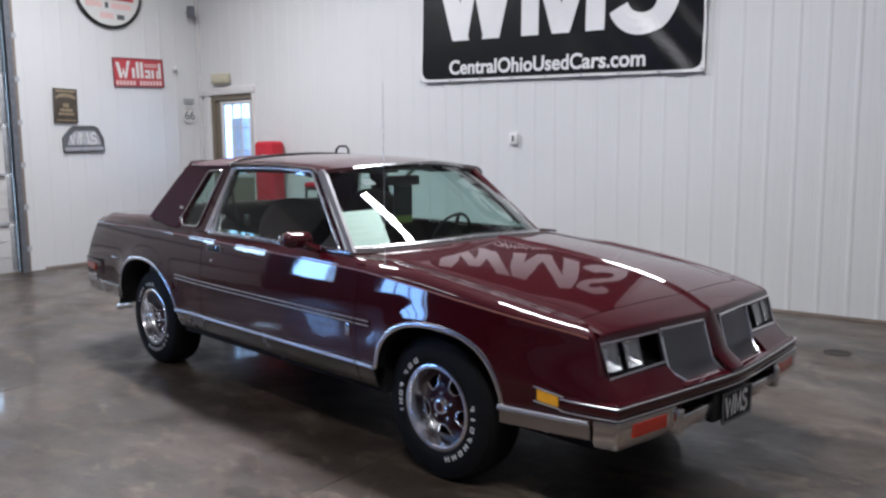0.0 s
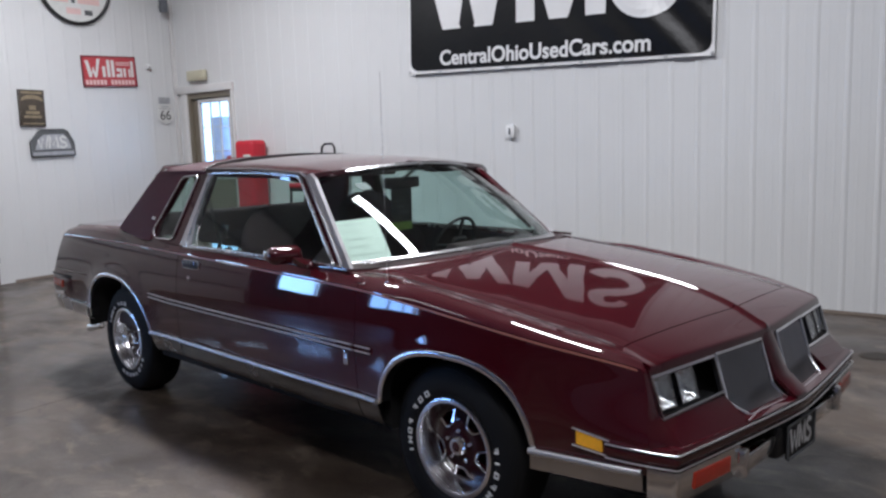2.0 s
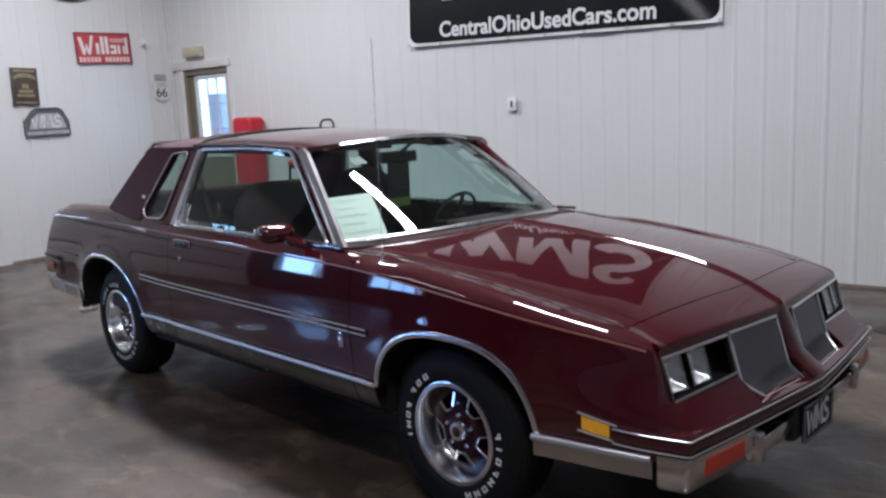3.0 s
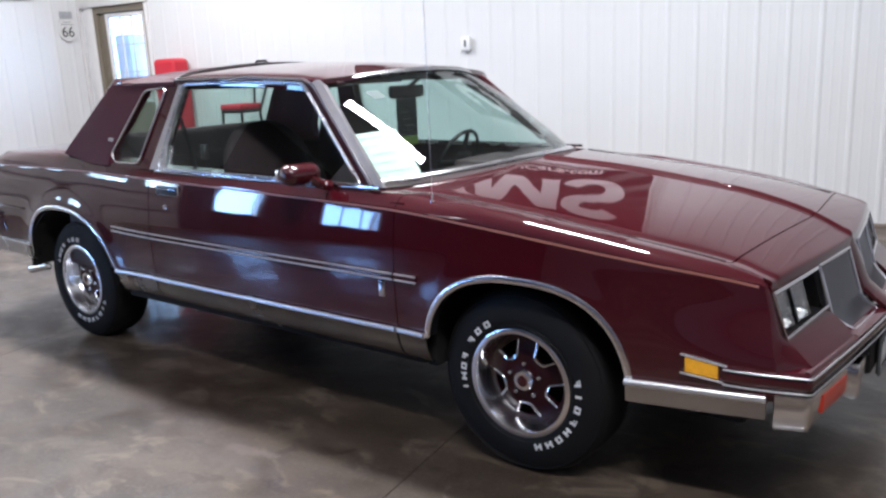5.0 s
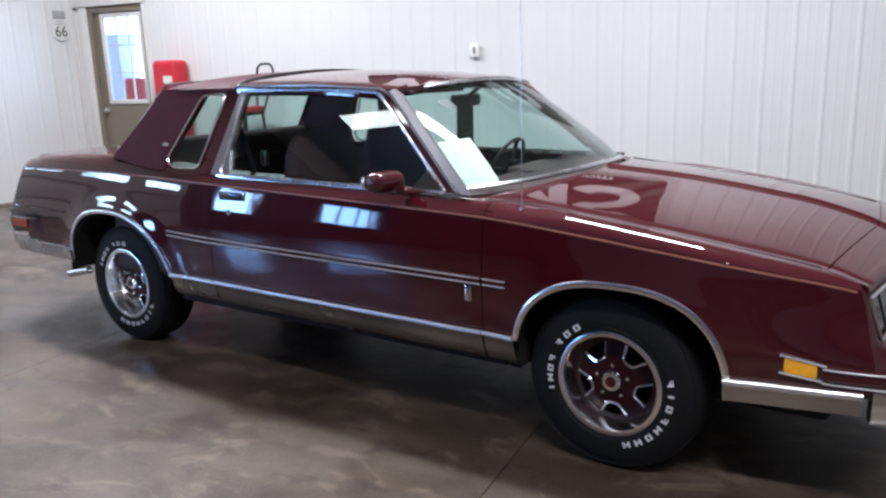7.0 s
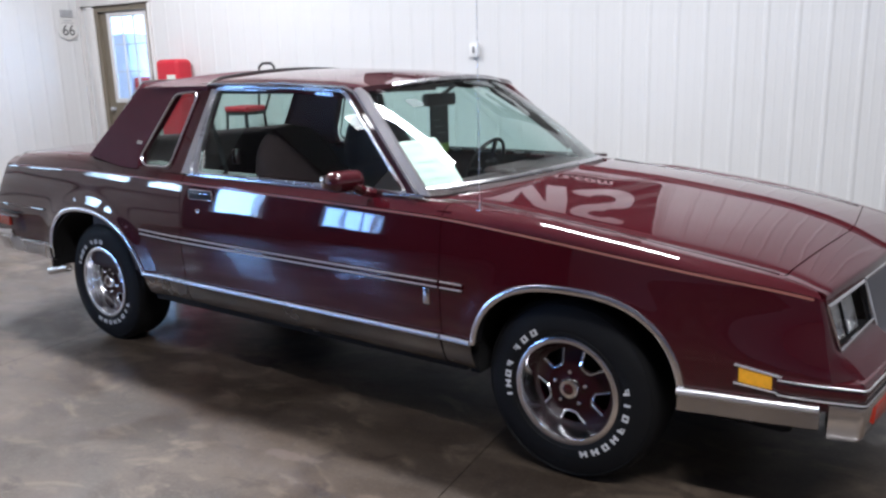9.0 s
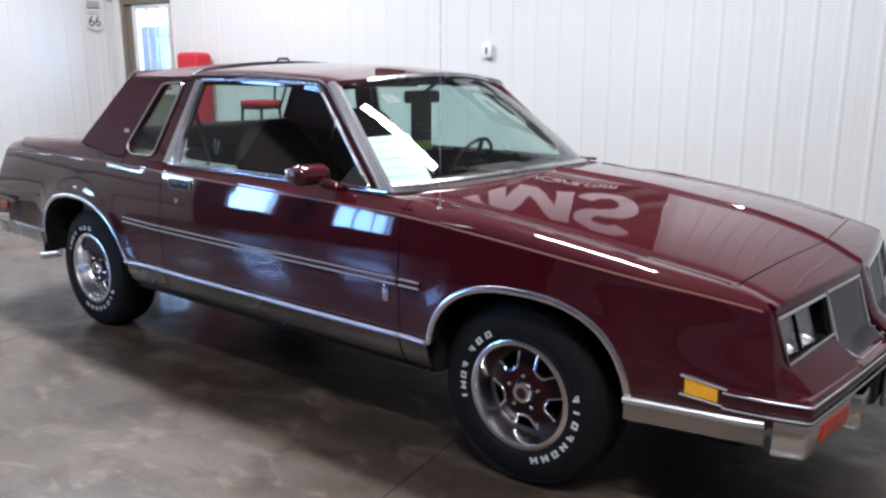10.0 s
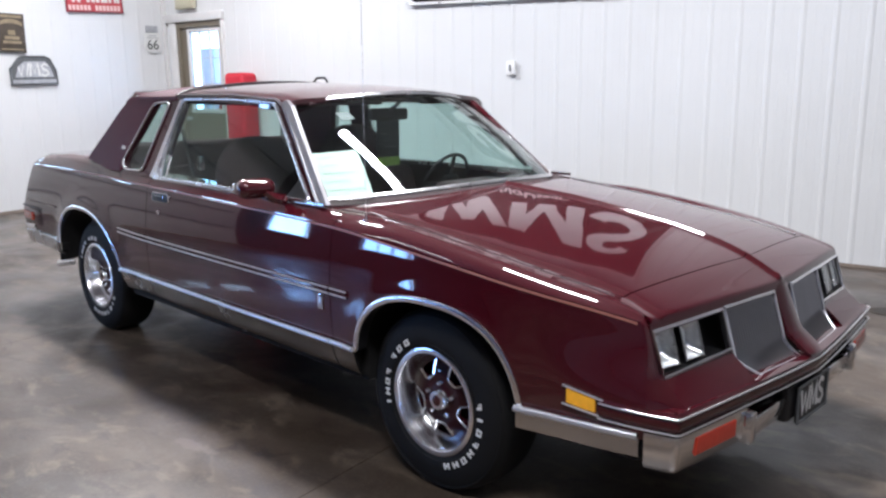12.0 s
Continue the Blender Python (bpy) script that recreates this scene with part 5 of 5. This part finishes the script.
def roof_pt(x, t):
    e = roof_edge(x)
    zc = ROOF_Z(x)
    drop = 0.050 * t * t + 0.022 * max(0, (abs(t) - 0.86) / 0.14) ** 2
    return Vector((x, t * e, zc - drop))


top_x = lambda y: 0.335 + 0.12 * (1 - (y / 0.66) ** 2)   # head of the windscreen
TR = linspace(-1, 1, 41)
part("roof", patch(linspace(0, 1, 26), TR, lambda u, t: roof_pt(-0.535 + (top_x(t * 0.7) + 0.535) * u, t), 0.02, (0, 0, -1)), PAINT, car)
part("vinyl_roof", patch(linspace(0, 1, 26), TR, lambda u, t: roof_pt(-1.18 + (-0.545 + 1.18) * u, t) + Vector((0, 0, 0.003)), 0.02, (0, 0, -1)), VINYL, car, "maroon vinyl rear roof")
part("roof_band", tube([roof_pt(-0.54, t) + Vector((0, 0, 0.004)) for t in TR], 0.007, 6), BLACK, car)


def upper(s, pts, depth=0.035, out=0.0):
    return prism(pts, lambda a, b, d: Vector((a, s * (GY(b) - FAR_IN[s] + out - depth * d), b)), 1.0)


def rim_of(s, pts, r=0.008, out=0.004):
    return tube([(a, s * (GY(b) - FAR_IN[s] + out), b) for a, b in pts], r, 6, True)


ZRAIL = 1.318
for s in (-1, 1):
    dw = [(-0.540, 0.952), (0.715, 0.946), (0.305, ZRAIL - 0.004), (-0.05, ZRAIL + 0.010), (-0.480, ZRAIL + 0.008)]
    ow = [(-0.695, 0.972), (-0.880, 0.970), (-0.935, 1.005), (-0.765, 1.305), (-0.600, 1.316)]
    glass = part("door_glass", upper(s, dw, 0.005, -0.010), GLASS, car, smooth=False)
    glass.visible_shadow = False
    part("window_trim", rim_of(s, round_poly(dw, 0.03), 0.0085), BRIGHT, car, "bright window surround")
    glass = part("opera_glass", upper(s, ow, 0.005, -0.010), GLASS, car, smooth=False)
    glass.visible_shadow = False
    part("window_trim", rim_of(s, round_poly(ow, 0.035), 0.0056, 0.009), RIM, car, "bright window surround")
    part("pillar_post", upper(s, [(-0.700, 0.948), (-0.548, 0.948), (-0.488, 1.332), (-0.605, 1.332)], 0.05, 0.002), PAINT, car, smooth=False)
    part("bright_post", upper(s, [(-0.604, 0.95), (-0.482, 0.953), (-0.500, 1.06), (-0.490, 1.20), (-0.470, 1.325), (-0.514, 1.325)], 0.02, 0.006), RIM, car, "bright door post", smooth=False)
    part("front_pillar", upper(s, [(0.725, 0.942), (0.790, 0.942), (0.388, 1.304), (0.345, 1.328), (0.310, 1.320)], 0.04, 0.0), PAINT, car, smooth=False)
    part("roof_rail", upper(s, [(0.345, 1.326), (-0.05, 1.352), (-0.60, 1.352), (-0.60, 1.328), (-0.05, 1.330), (0.308, 1.316)], 0.03, 0.0), PAINT, car, smooth=False)
    part("drip_strip", tube([(x, s * (GY(z) - FAR_IN[s] + 0.010), z) for x, z in ((0.768, 0.948), (0.572, 1.125), (0.372, 1.306), (0.31, 1.330), (-0.05, 1.348), (-0.53, 1.348))], 0.007, 6), CHROME, car, "bright drip strip")
    if s < 0:
        part("pillar_moulding", upper(s, [(0.780, 0.946), (0.820, 0.943), (0.424, 1.303), (0.374, 1.328), (0.354, 1.318)], 0.02, 0.005), DULL, car, "wide bright pillar moulding", smooth=False)
    sail_front = spline([0.955, 1.003, 1.16, 1.313], [-0.944, -0.948, -0.862, -0.772])
    sail_back = spline([0.955, 1.02, 1.16, 1.27, 1.313], [-1.425, -1.378, -1.250, -1.150, -1.098])

    def sail_pt(u, v):
        foot = 0.955 + 0.042 * ease((u - 0.15) / 0.85)
        z = foot + (1.313 - foot) * v
        roll = max(0.0, (u - 0.93) / 0.07)
        return Vector((sail_front(z) * (1 - u) + sail_back(z) * u, s * (GY(z) - FAR_IN[s] + 0.007 - 0.022 * roll * roll), z))
    cap = [(-0.774, 1.308), (-0.600, 1.318), (-0.590, 1.338), (-0.95, 1.342), (-1.06, 1.334), (-1.104, 1.308)]
    part("rear_pillar", join(patch(linspace(0, 0.9, 8) + linspace(0.92, 1, 6), linspace(0, 1, 12), sail_pt, 0.05, (0, -s, 0)), upper(s, cap, 0.05, 0.006)), VINYL, car, "padded vinyl rear pillar", angle=40)
    part("pillar_foot", upper(s, [(-0.69, 0.945), (-0.95, 0.945), (-0.948, 0.966), (-0.88, 0.966), (-0.69, 0.968)], 0.05, 0.0), PAINT, car, smooth=False)
    part("pillar_emblem", upper(s, [(-0.990, 1.070), (-0.946, 1.066), (-0.943, 1.082), (-0.986, 1.086)], -0.006, 0.004), CHROME, car, smooth=False)
    part("belt_strip", tube([(x, s * (GY(0.95) + 0.006), 0.945 - 0.004 * (x + 0.54)) for x in linspace(-0.56, 0.80, 12)], 0.0075, 8, squash=((0, 1, 0), 0.6)), CHROME, car, "bright belt strip")

    # wing mirror, on the near side alone
    if s < 0:
        mir = part("mirror_head", moved(box(-0.046, 0.046, -0.078, 0.078, -0.039, 0.039, 0.037, 7), pose(0.515, s * 0.957, 0.992, 0, 0, s * 14)), PAINT, car, "maroon door mirror")
        part("mirror_glass", moved(box(-0.003, 0.003, -0.056, 0.056, -0.023, 0.023, 0.011), pose(0.4715, s * 0.968, 0.992, 0, 0, s * 14)), CHROME, mir)
        part("mirror_stalk", tube([(0.57, s * 0.855, 0.940), (0.56, s * 0.90, 0.952), (0.545, s * 0.935, 0.980)], 0.024, 8, squash=((0, 0, 1), 0.8)), PAINT, mir)
        part("mirror_sail", upper(s, [(0.55, 0.95), (0.70, 0.945), (0.615, 1.025)], 0.02, 0.004), BLACK, mir, smooth=False)

WY = linspace(-1, 1, 25)


def screen_pt(t, v):
    w = t if t < 0 else t * 0.850
    yb, yt = 0.785 * w, 0.612 * w
    back = (0.092 - 0.026 * v) * abs(t) ** 5   # the edges sweep back
    b = Vector((base_x(yb) - 0.02 - back, yb, 0.945 + 0.036 * (1 - t * t)))
    h = Vector((top_x(yt) - back, yt, 1.312 + 0.040 * (1 - t * t)))
    p = b * (1 - v) + h * v
    return p + Vector((0.6, 0, 0.8)) * 0.018 * 4 * v * (1 - v)


ws = part("windscreen", patch(WY, linspace(0, 1, 12), screen_pt, 0.004, (-0.6, 0, -0.8)), GLASS, car)
ws.visible_shadow = False
part("inner_pillar_trim", tube([screen_pt(0.925, v) + Vector((-0.035, 0, -0.022)) for v in linspace(0.18, 1.0, 10)], 0.022, 8), DASH, car, "dark inner pillar trim")
part("header_trim", tube([screen_pt(t, 0.985) + Vector((-0.045, 0, -0.012)) for t in linspace(-0.92, 0.92, 19)], 0.020, 8, squash=((0, 0, 1), 0.7)), DASH, car, "dark header trim")
for y0, y1 in ((-0.56, -0.12), (0.14, 0.54)):
    part("sun_visor", moved(box(-0.075, 0.075, y0, y1, -0.008, 0.008, 0.007), pose(0.30, 0, 1.322, 0, 10, 0)), CLOTH, car, "folded cloth sun visor")
edge = [screen_pt(t, 0) for t in WY] + [screen_pt(1, v) for v in linspace(0.1, 0.9, 8)] + [screen_pt(t, 1) for t in WY[::-1]] + [screen_pt(-1, v) for v in linspace(0.9, 0.1, 8)]
part("screen_trim", tube([p + Vector((0.004, 0, 0.005)) for p in edge], 0.0125, 8, True, squash=((0.6, 0, 0.8), 0.5)), BRIGHT, car, "bright windscreen surround")


def rear_pt(t, v):
    yb, yt = 0.74 * t, 0.62 * t
    return Vector((-1.41 - 0.05 * (1 - t * t) + 0.285 * v, yb * (1 - v) + yt * v, 1.005 + 0.01 * (1 - t * t) + 0.345 * v))


rw = part("rear_glass", patch(WY, linspace(0, 1, 8), rear_pt, 0.004, (0.7, 0, -0.7)), GLASS, car)
rw.visible_shadow = False
edge = [rear_pt(t, 0) for t in WY] + [rear_pt(1, v) for v in linspace(0.1, 0.9, 6)] + [rear_pt(t, 1) for t in WY[::-1]] + [rear_pt(-1, v) for v in linspace(0.9, 0.1, 6)]
part("rear_trim", tube([p + Vector((-0.006, 0, 0.006)) for p in edge], 0.012, 6, True), CHROME, car)

# antenna
part("antenna", join(tube([(1.033, -0.83, 0.91), (1.030, -0.83, 1.72)], 0.0011, 6), tube([(1.033, -0.83, 0.89), (1.033, -0.83, 0.938)], 0.0035, 8), box(1.024, 1.042, -0.838, -0.822, 0.890, 0.912, 0.003)), BRIGHT, car, "thin chrome antenna")

# underbody and wheel wells
part("underbody", join(box(-1.55, 2.05, -0.60, 0.60, 0.23, 0.52, 0.03), box(-2.30, -1.55, -0.60, 0.60, 0.40, 0.56, 0.02), box(-0.90, 0.98, -0.84, 0.84, 0.30, 0.42, 0.02), box(1.80, 2.12, -0.70, 0.70, 0.33, 0.58, 0.02), box(-2.40, -1.80, -0.80, 0.80, 0.42, 0.62, 0.02)), UNDER, car)
for s in (-1, 1):
    for cx in (AX_F, AX_R):
        part("wheel_well", patch(linspace(0, math.pi, 25), [0, 1], lambda a, v: Vector((cx - 0.42 * math.cos(a), s * (0.50 + 0.37 * v), 0.36 + 0.36 * math.sin(a))), 0.006), UNDER, car)
part("firewall", join(box(0.98, 1.02, -0.82, 0.82, 0.3, 0.90)), UNDER, car, smooth=False)
part("rear_bulkhead", box(-1.50, -1.44, -0.76, 0.76, 0.3, 0.96), UNDER, car, smooth=False)

# interior
part("cabin_floor", box(-1.5, 1.0, -0.80, 0.80, 0.40, 0.44), CLOTH, car, smooth=False)
for s in (-1, 1):
    part("door_card", patch(linspace(-1.45, 0.66, 30), linspace(0, 1, 6), lambda x, v: Vector((x, s * (0.79 - 0.03 * v), 0.42 + 0.515 * v)), 0.02, (0, s, 0)), DASH, car)
    part("headliner_rail", upper(s, [(0.30, 1.30), (-1.0, 1.305), (-1.0, 1.335), (0.30, 1.325)], 0.02, -0.045), DASH, car, smooth=False)
part("dashboard", join(patch(linspace(-1, 1, 17), linspace(0, 1, 10), lambda t, v: Vector((base_x(t * 0.8) - 0.03 - 0.42 * v, t * 0.79, 0.935 - 0.03 * v + 0.02 * math.sin(v * math.pi) - 0.02 * max(0, v - 0.85) / 0.15)), 0.03, (0, 0, -1)), box(0.46, 0.56, -0.78, 0.78, 0.60, 0.905, 0.03)), DASH, car, "maroon padded dashboard")
part("instrument_hood", box(0.42, 0.62, 0.18, 0.60, 0.84, 0.925, 0.03, 3), DASH, car)
part("steering_wheel", moved(join(tube([(0.162 * math.cos(a), 0.162 * math.sin(a), 0) for a in linspace(0, 2 * math.pi * 39 / 40, 40)], 0.0095, 8, True), tube([(-0.16, 0, 0), (0, 0, -0.03), (0.16, 0, 0)], 0.012, 6), tube([(0, -0.16, 0), (0, 0, -0.03)], 0.012, 6), box(-0.06, 0.06, -0.06, 0.06, -0.045, -0.01, 0.02)), pose(0.32, 0.37, 0.902, 0, -62, 0)), BLACK, car, "thin black steering wheel")
part("column", tube([(0.34, 0.38, 0.89), (0.62, 0.38, 0.74)], 0.03, 10), DASH, car)
part("inner_mirror", join(box(0.32, 0.35, -0.170, 0.080, 1.228, 1.285, 0.014, 3), tube([(0.345, -0.045, 1.275), (0.42, -0.02, 1.33)], 0.008, 6)), BLACK, car, "black rear-view mirror")
part("hang_tag", box(0.332, 0.336, -0.125, 0.025, 1.055, 1.228), BLACK, car, "black hanging tag", smooth=False)
part("tag_foot", box(0.332, 0.336, -0.125, 0.025, 1.012, 1.054), mat("green_print", (0.16, 0.26, 0.05), 0.7), car, "green foot of the tag", smooth=False)
for k in range(3):
    part("tag_print", box(0.3365, 0.338, -0.105 + 0.016 * k, -0.045 + 0.022 * k, 1.160 - 0.030 * k, 1.167 - 0.030 * k), SIGN_GREY, car, smooth=False)


def bench(x0, x1, y0, y1, zseat, ztop, lean_x):
    cushion = box(x0, x1, y0, y1, zseat - 0.18, zseat, 0.05, 4)
    back = moved(box(-0.09, 0.09, y0, y1, 0, ztop - zseat + 0.1, 0.06, 4), pose(x0 + 0.02, 0, zseat - 0.08, 0, lean_x, 0))
    return cushion, back


def dome(m):
    """The rounded upper half of a bucket seat's back."""
    bm = bmesh.new()
    bmesh.ops.create_uvsphere(bm, u_segments=28, v_segments=18, radius=1.0)
    for v in bm.verts:
        v.co = Vector((v.co.x * 0.10 * (1 + 0.12 * math.cos(14 * v.co.y) * max(0, v.co.z)), 0.285 * math.copysign(abs(v.co.y) ** 0.8, v.co.y), 0.285 * v.co.z))
    return moved(bm, m)


for s in (-1, 1):
    seat = empty("front_seat")
    seat.parent = car
    c, b = bench(-0.20, 0.30, 0.06 if s > 0 else -0.68, 0.68 if s > 0 else -0.06, 0.66, 0.93, -18)
    part("cushion", c, CLOTH, seat)
    part("backrest", join(b, dome(pose(-0.262, -0.37, 0.870, 0, -18, 0) if s < 0 else pose(-0.33, 0.35, 0.905, 0, -18, 0))), CLOTH, seat, "rounded high backrest")
    part("belt", patch(linspace(0, 1, 8), [0, 1], lambda u, v: Vector((-0.62 + 0.20 * u + 0.03 * v, s * (0.655 - 0.02 * u), 1.25 - 0.63 * u)), 0.003, (1, 0, 0)), BLACK, seat)
    part("buckle", box(-0.45, -0.42, s * 0.64 - 0.015, s * 0.64 + 0.015, 0.98, 1.05, 0.005), CHROME, seat)
rs = empty("rear_seat")
rs.parent = car
c, b = bench(-1.18, -0.70, -0.66, 0.66, 0.64, 1.075, -20)
part("cushion", c, CLOTH, rs)
part("backrest", b, CLOTH, rs)
part("parcel_shelf", box(-1.50, -1.20, -0.72, 0.72, 0.93, 0.95, 0.004), CLOTH, car)
PRINT = mat("pale_print", (0.48, 0.53, 0.49), 0.85)
# window sheet behind the windscreen
sh = part("window_sheet", patch(linspace(0, 1, 8), linspace(0.055, 0.475, 6), lambda u, v: screen_pt((-0.764 + 0.158 * v + (0.160 + 0.02 * v) * u) / (0.785 - 0.173 * v), v) + Vector((-0.018, 0, -0.024)), 0.0012, (-0.6, 0, -0.8)), PAPER, car, "white printed paper sheet")
for k in range(5):
    v = 0.12 + 0.075 * k
    part("print_line", patch(linspace(0.12, (0.84, 0.6, 0.72, 0.5, 0.66)[k], 6), [v, v + 0.0045], lambda u, q: screen_pt((-0.764 + 0.158 * q + (0.160 + 0.02 * q) * u) / (0.785 - 0.173 * q), q) + Vector((-0.016, 0, -0.021)), 0.0008, (-0.6, 0, -0.8)), PRINT, sh, smooth=False)
part("sticker", patch(linspace(-0.475, -0.42, 3), linspace(0.77, 0.86, 3), lambda y, v: screen_pt(y / (0.785 - 0.173 * v), v) + Vector((-0.010, 0, -0.014)), 0.001, (-0.6, 0, -0.8)), SIGN_GREY, car, "small grey sticker")



# Wheels
def make_wheel():
    w = empty("wheel")
    # local y is outward
    prof = [(0.188, -0.10), (0.195, -0.112), (0.225, -0.118), (0.262, -0.112), (0.292, -0.104), (0.312, -0.090), (0.321, -0.065), (0.3235, -0.02), (0.3235, 0.02), (0.321, 0.065), (0.312, 0.090), (0.292, 0.104), (0.262, 0.112), (0.225, 0.118), (0.200, 0.114), (0.190, 0.104), (0.186, 0.095)]
    part("tyre", lathe(prof, 72), RUBBER, w, "black tyre with raised white lettering blocks", angle=50)
    for r, h in ((0.300, 0.1015), (0.206, 0.117)):
        part("tyre_ridge", tube([(r * math.cos(a), h, r * math.sin(a)) for a in linspace(0, 2 * math.pi * 71 / 72, 72)], 0.0022, 6, True), RUBBER, w)
    part("trim_ring", lathe([(0.186, 0.094), (0.1925, 0.108), (0.190, 0.115), (0.184, 0.1175), (0.172, 0.116), (0.170, 0.111), (0.167, 0.096), (0.162, 0.078), (0.157, 0.058), (0.152, 0.042), (0.146, 0.034)], 72), RIM, w, "chrome trim ring")
    part("barrel", lathe([(0.144, 0.030), (0.142, -0.06), (0.135, -0.09), (0.001, -0.09)], 48), UNDER, w)
    bm = bmesh.new()
    nA, rs_ = 120, [0.032, 0.045, 0.056, 0.068, 0.080, 0.084, 0.093, 0.104, 0.114, 0.123, 0.135, 0.148]
    dep = [0.070, 0.066, 0.064, 0.064, 0.066, 0.066, 0.065, 0.061, 0.056, 0.052, 0.045, 0.036]

    def hole(a, r):
        k = (a - 54) % 72
        k = k - 72 if k > 36 else k
        return 0.082 < r < 0.136 and abs(k) < 12 + (r - 0.08) * 150
    vs = [[bm.verts.new((r * math.cos(radians(360 * i / nA)), d, r * math.sin(radians(360 * i / nA)))) for r, d in zip(rs_, dep)] for i in range(nA)]
    for i in range(nA):
        for j in range(len(rs_) - 1):
            if not hole(360 * (i + 0.5) / nA, (rs_[j] + rs_[j + 1]) / 2):
                bm.faces.new((vs[i][j], vs[i][j + 1], vs[(i + 1) % nA][j + 1], vs[(i + 1) % nA][j]))
    rim = [e for e in bm.edges if len(e.link_faces) == 1]
    ext = bmesh.ops.extrude_edge_only(bm, edges=rim)
    bmesh.ops.translate(bm, vec=(0, -0.022, 0), verts=[g for g in ext["geom"] if isinstance(g, bmesh.types.BMVert)])
    bmesh.ops.recalc_face_normals(bm, faces=bm.faces[:])
    disc = part("wheel_disc", bm, DISC, w, "maroon five-spoke disc")
    for k in range(5):
        c = radians(54 + 72 * k)
        pts = []
        for r, da in ((0.136, -20), (0.122, -18.5), (0.106, -16.5), (0.092, -14.5), (0.086, -10), (0.083, 0), (0.086, 10), (0.092, 14.5), (0.106, 16.5), (0.122, 18.5), (0.136, 20)):
            a = c + radians(da)
            pts.append((r * math.cos(a), 0.0690 - max(0, r - 0.084) * 0.36, r * math.sin(a)))
        part("spoke_trim", tube(pts, 0.0044, 6), CHROME, disc, "bright window edge")
        a = c + radians(36)
        part("lug_nut", moved(lathe([(0.010, -0.01), (0.010, 0.012), (0.006, 0.02), (0.001, 0.021)], 6), Matrix.Translation((0.058 * math.cos(a), 0.064, 0.058 * math.sin(a)))), CHROME, disc)
    part("hub_cap", lathe([(0.036, 0.062), (0.036, 0.084), (0.032, 0.092), (0.022, 0.093)], 32), CHROME, disc, "chrome hub ring")
    part("hub_face", lathe([(0.023, 0.086), (0.023, 0.092), (0.013, 0.095), (0.001, 0.096)], 32), PAINT, disc)

    bar, wide, ring = [(-0.3, 0.3, -1, 1)], [(-1, -0.4, -1, 1), (0.4, 1, -1, 1), (-0.4, 0.4, -0.35, 0.3)], [(-0.9, -0.35, -1, 1), (0.35, 0.9, -1, 1), (-0.35, 0.35, 0.55, 1), (-0.35, 0.35, -1, -0.55)]
    comb = [(-0.8, -0.25, -1, 1), (-0.25, 0.8, 0.55, 1), (-0.25, 0.6, -0.2, 0.25)]

    def blocks(a0, a1, kinds):
        n = len(kinds)
        for k in range(n):
            a = a0 + (a1 - a0) * k / (n - 1)
            one = join(*[box(x0 * 0.0138, x1 * 0.0138, -0.0012, 0.0034, z0 * 0.0108, z1 * 0.0108, 0.001, 1) for x0, x1, z0, z1 in kinds[k]])
            m = Matrix.Rotation(radians(-a + 90), 4, "Y") @ Matrix.Translation((0, 0.1165, 0.2215)) @ Matrix.Rotation(radians(4), 4, "X")
            part("lettering_block", moved(one, m), WHITE_LETTER, w)
    blocks(-14, 15, (bar, wide, ring, comb))
    blocks(33, 57, (comb, ring, ring))
    blocks(168, 251, (comb, bar, ring, comb, wide, ring, wide, wide))
    return w


wheel = make_wheel()
for cx, s, turn in ((AX_F, -1, 0), (AX_R, -1, -37), (AX_F, 1, 70), (AX_R, 1, 15)):
    m = Matrix.Translation((cx, s * (0.735 if cx > 0 else 0.708), R_TYRE - 0.001 + (0.019 if s > 0 else 0.0))) @ (Matrix.Rotation(math.pi, 4, "Z") if s < 0 else Matrix.Identity(4)) @ Matrix.Rotation(radians(turn), 4, "Y")
    if (cx, s) == (AX_F, -1):
        wheel.matrix_basis = m
        first = wheel
        first.parent = car
    else:
        o = copy_thing(wheel, m)
        o.parent = car

# Bar stool by the wall
st = empty("bar_stool", pose(-3.73, 3.17, 0, 0, 0, 0) @ Matrix.Diagonal((1.03, 1.0, 1.03, 1)))
tagged(st, "black metal bar stool with a red padded seat and loop back", "stool")
part("seat", box(-0.145, 0.145, -0.17, 0.17, 0.945, 1.005, 0.026, 3), RED_SOFT, st, "red padded seat")
part("seat_pan", box(-0.135, 0.135, -0.16, 0.16, 0.915, 0.947, 0.006), BLACK, st)
for a in (-1, 1):
    for b in (-1, 1):
        part("leg", tube([(a * 0.125, b * 0.14, 0.93), (a * 0.17, b * 0.19, 0.01)], 0.015, 8), BLACK, st)
    part("stretcher", tube([(a * 0.154, -0.175, 0.35), (a * 0.154, 0.175, 0.35)], 0.009, 6), BLACK, st)
part("stretcher", tube([(-0.152, -0.172, 0.40), (0.152, -0.172, 0.40)], 0.009, 6), BLACK, st)
part("back_loop", tube([(0.06, 0.14, 0.94), (0.06, 0.18, 1.30), (0.07, 0.185, 1.385), (0.11, 0.19, 1.42), (0.22, 0.19, 1.42), (0.26, 0.185, 1.385), (0.27, 0.18, 1.30), (0.14, 0.14, 0.94)], 0.013, 8), BLACK, st)
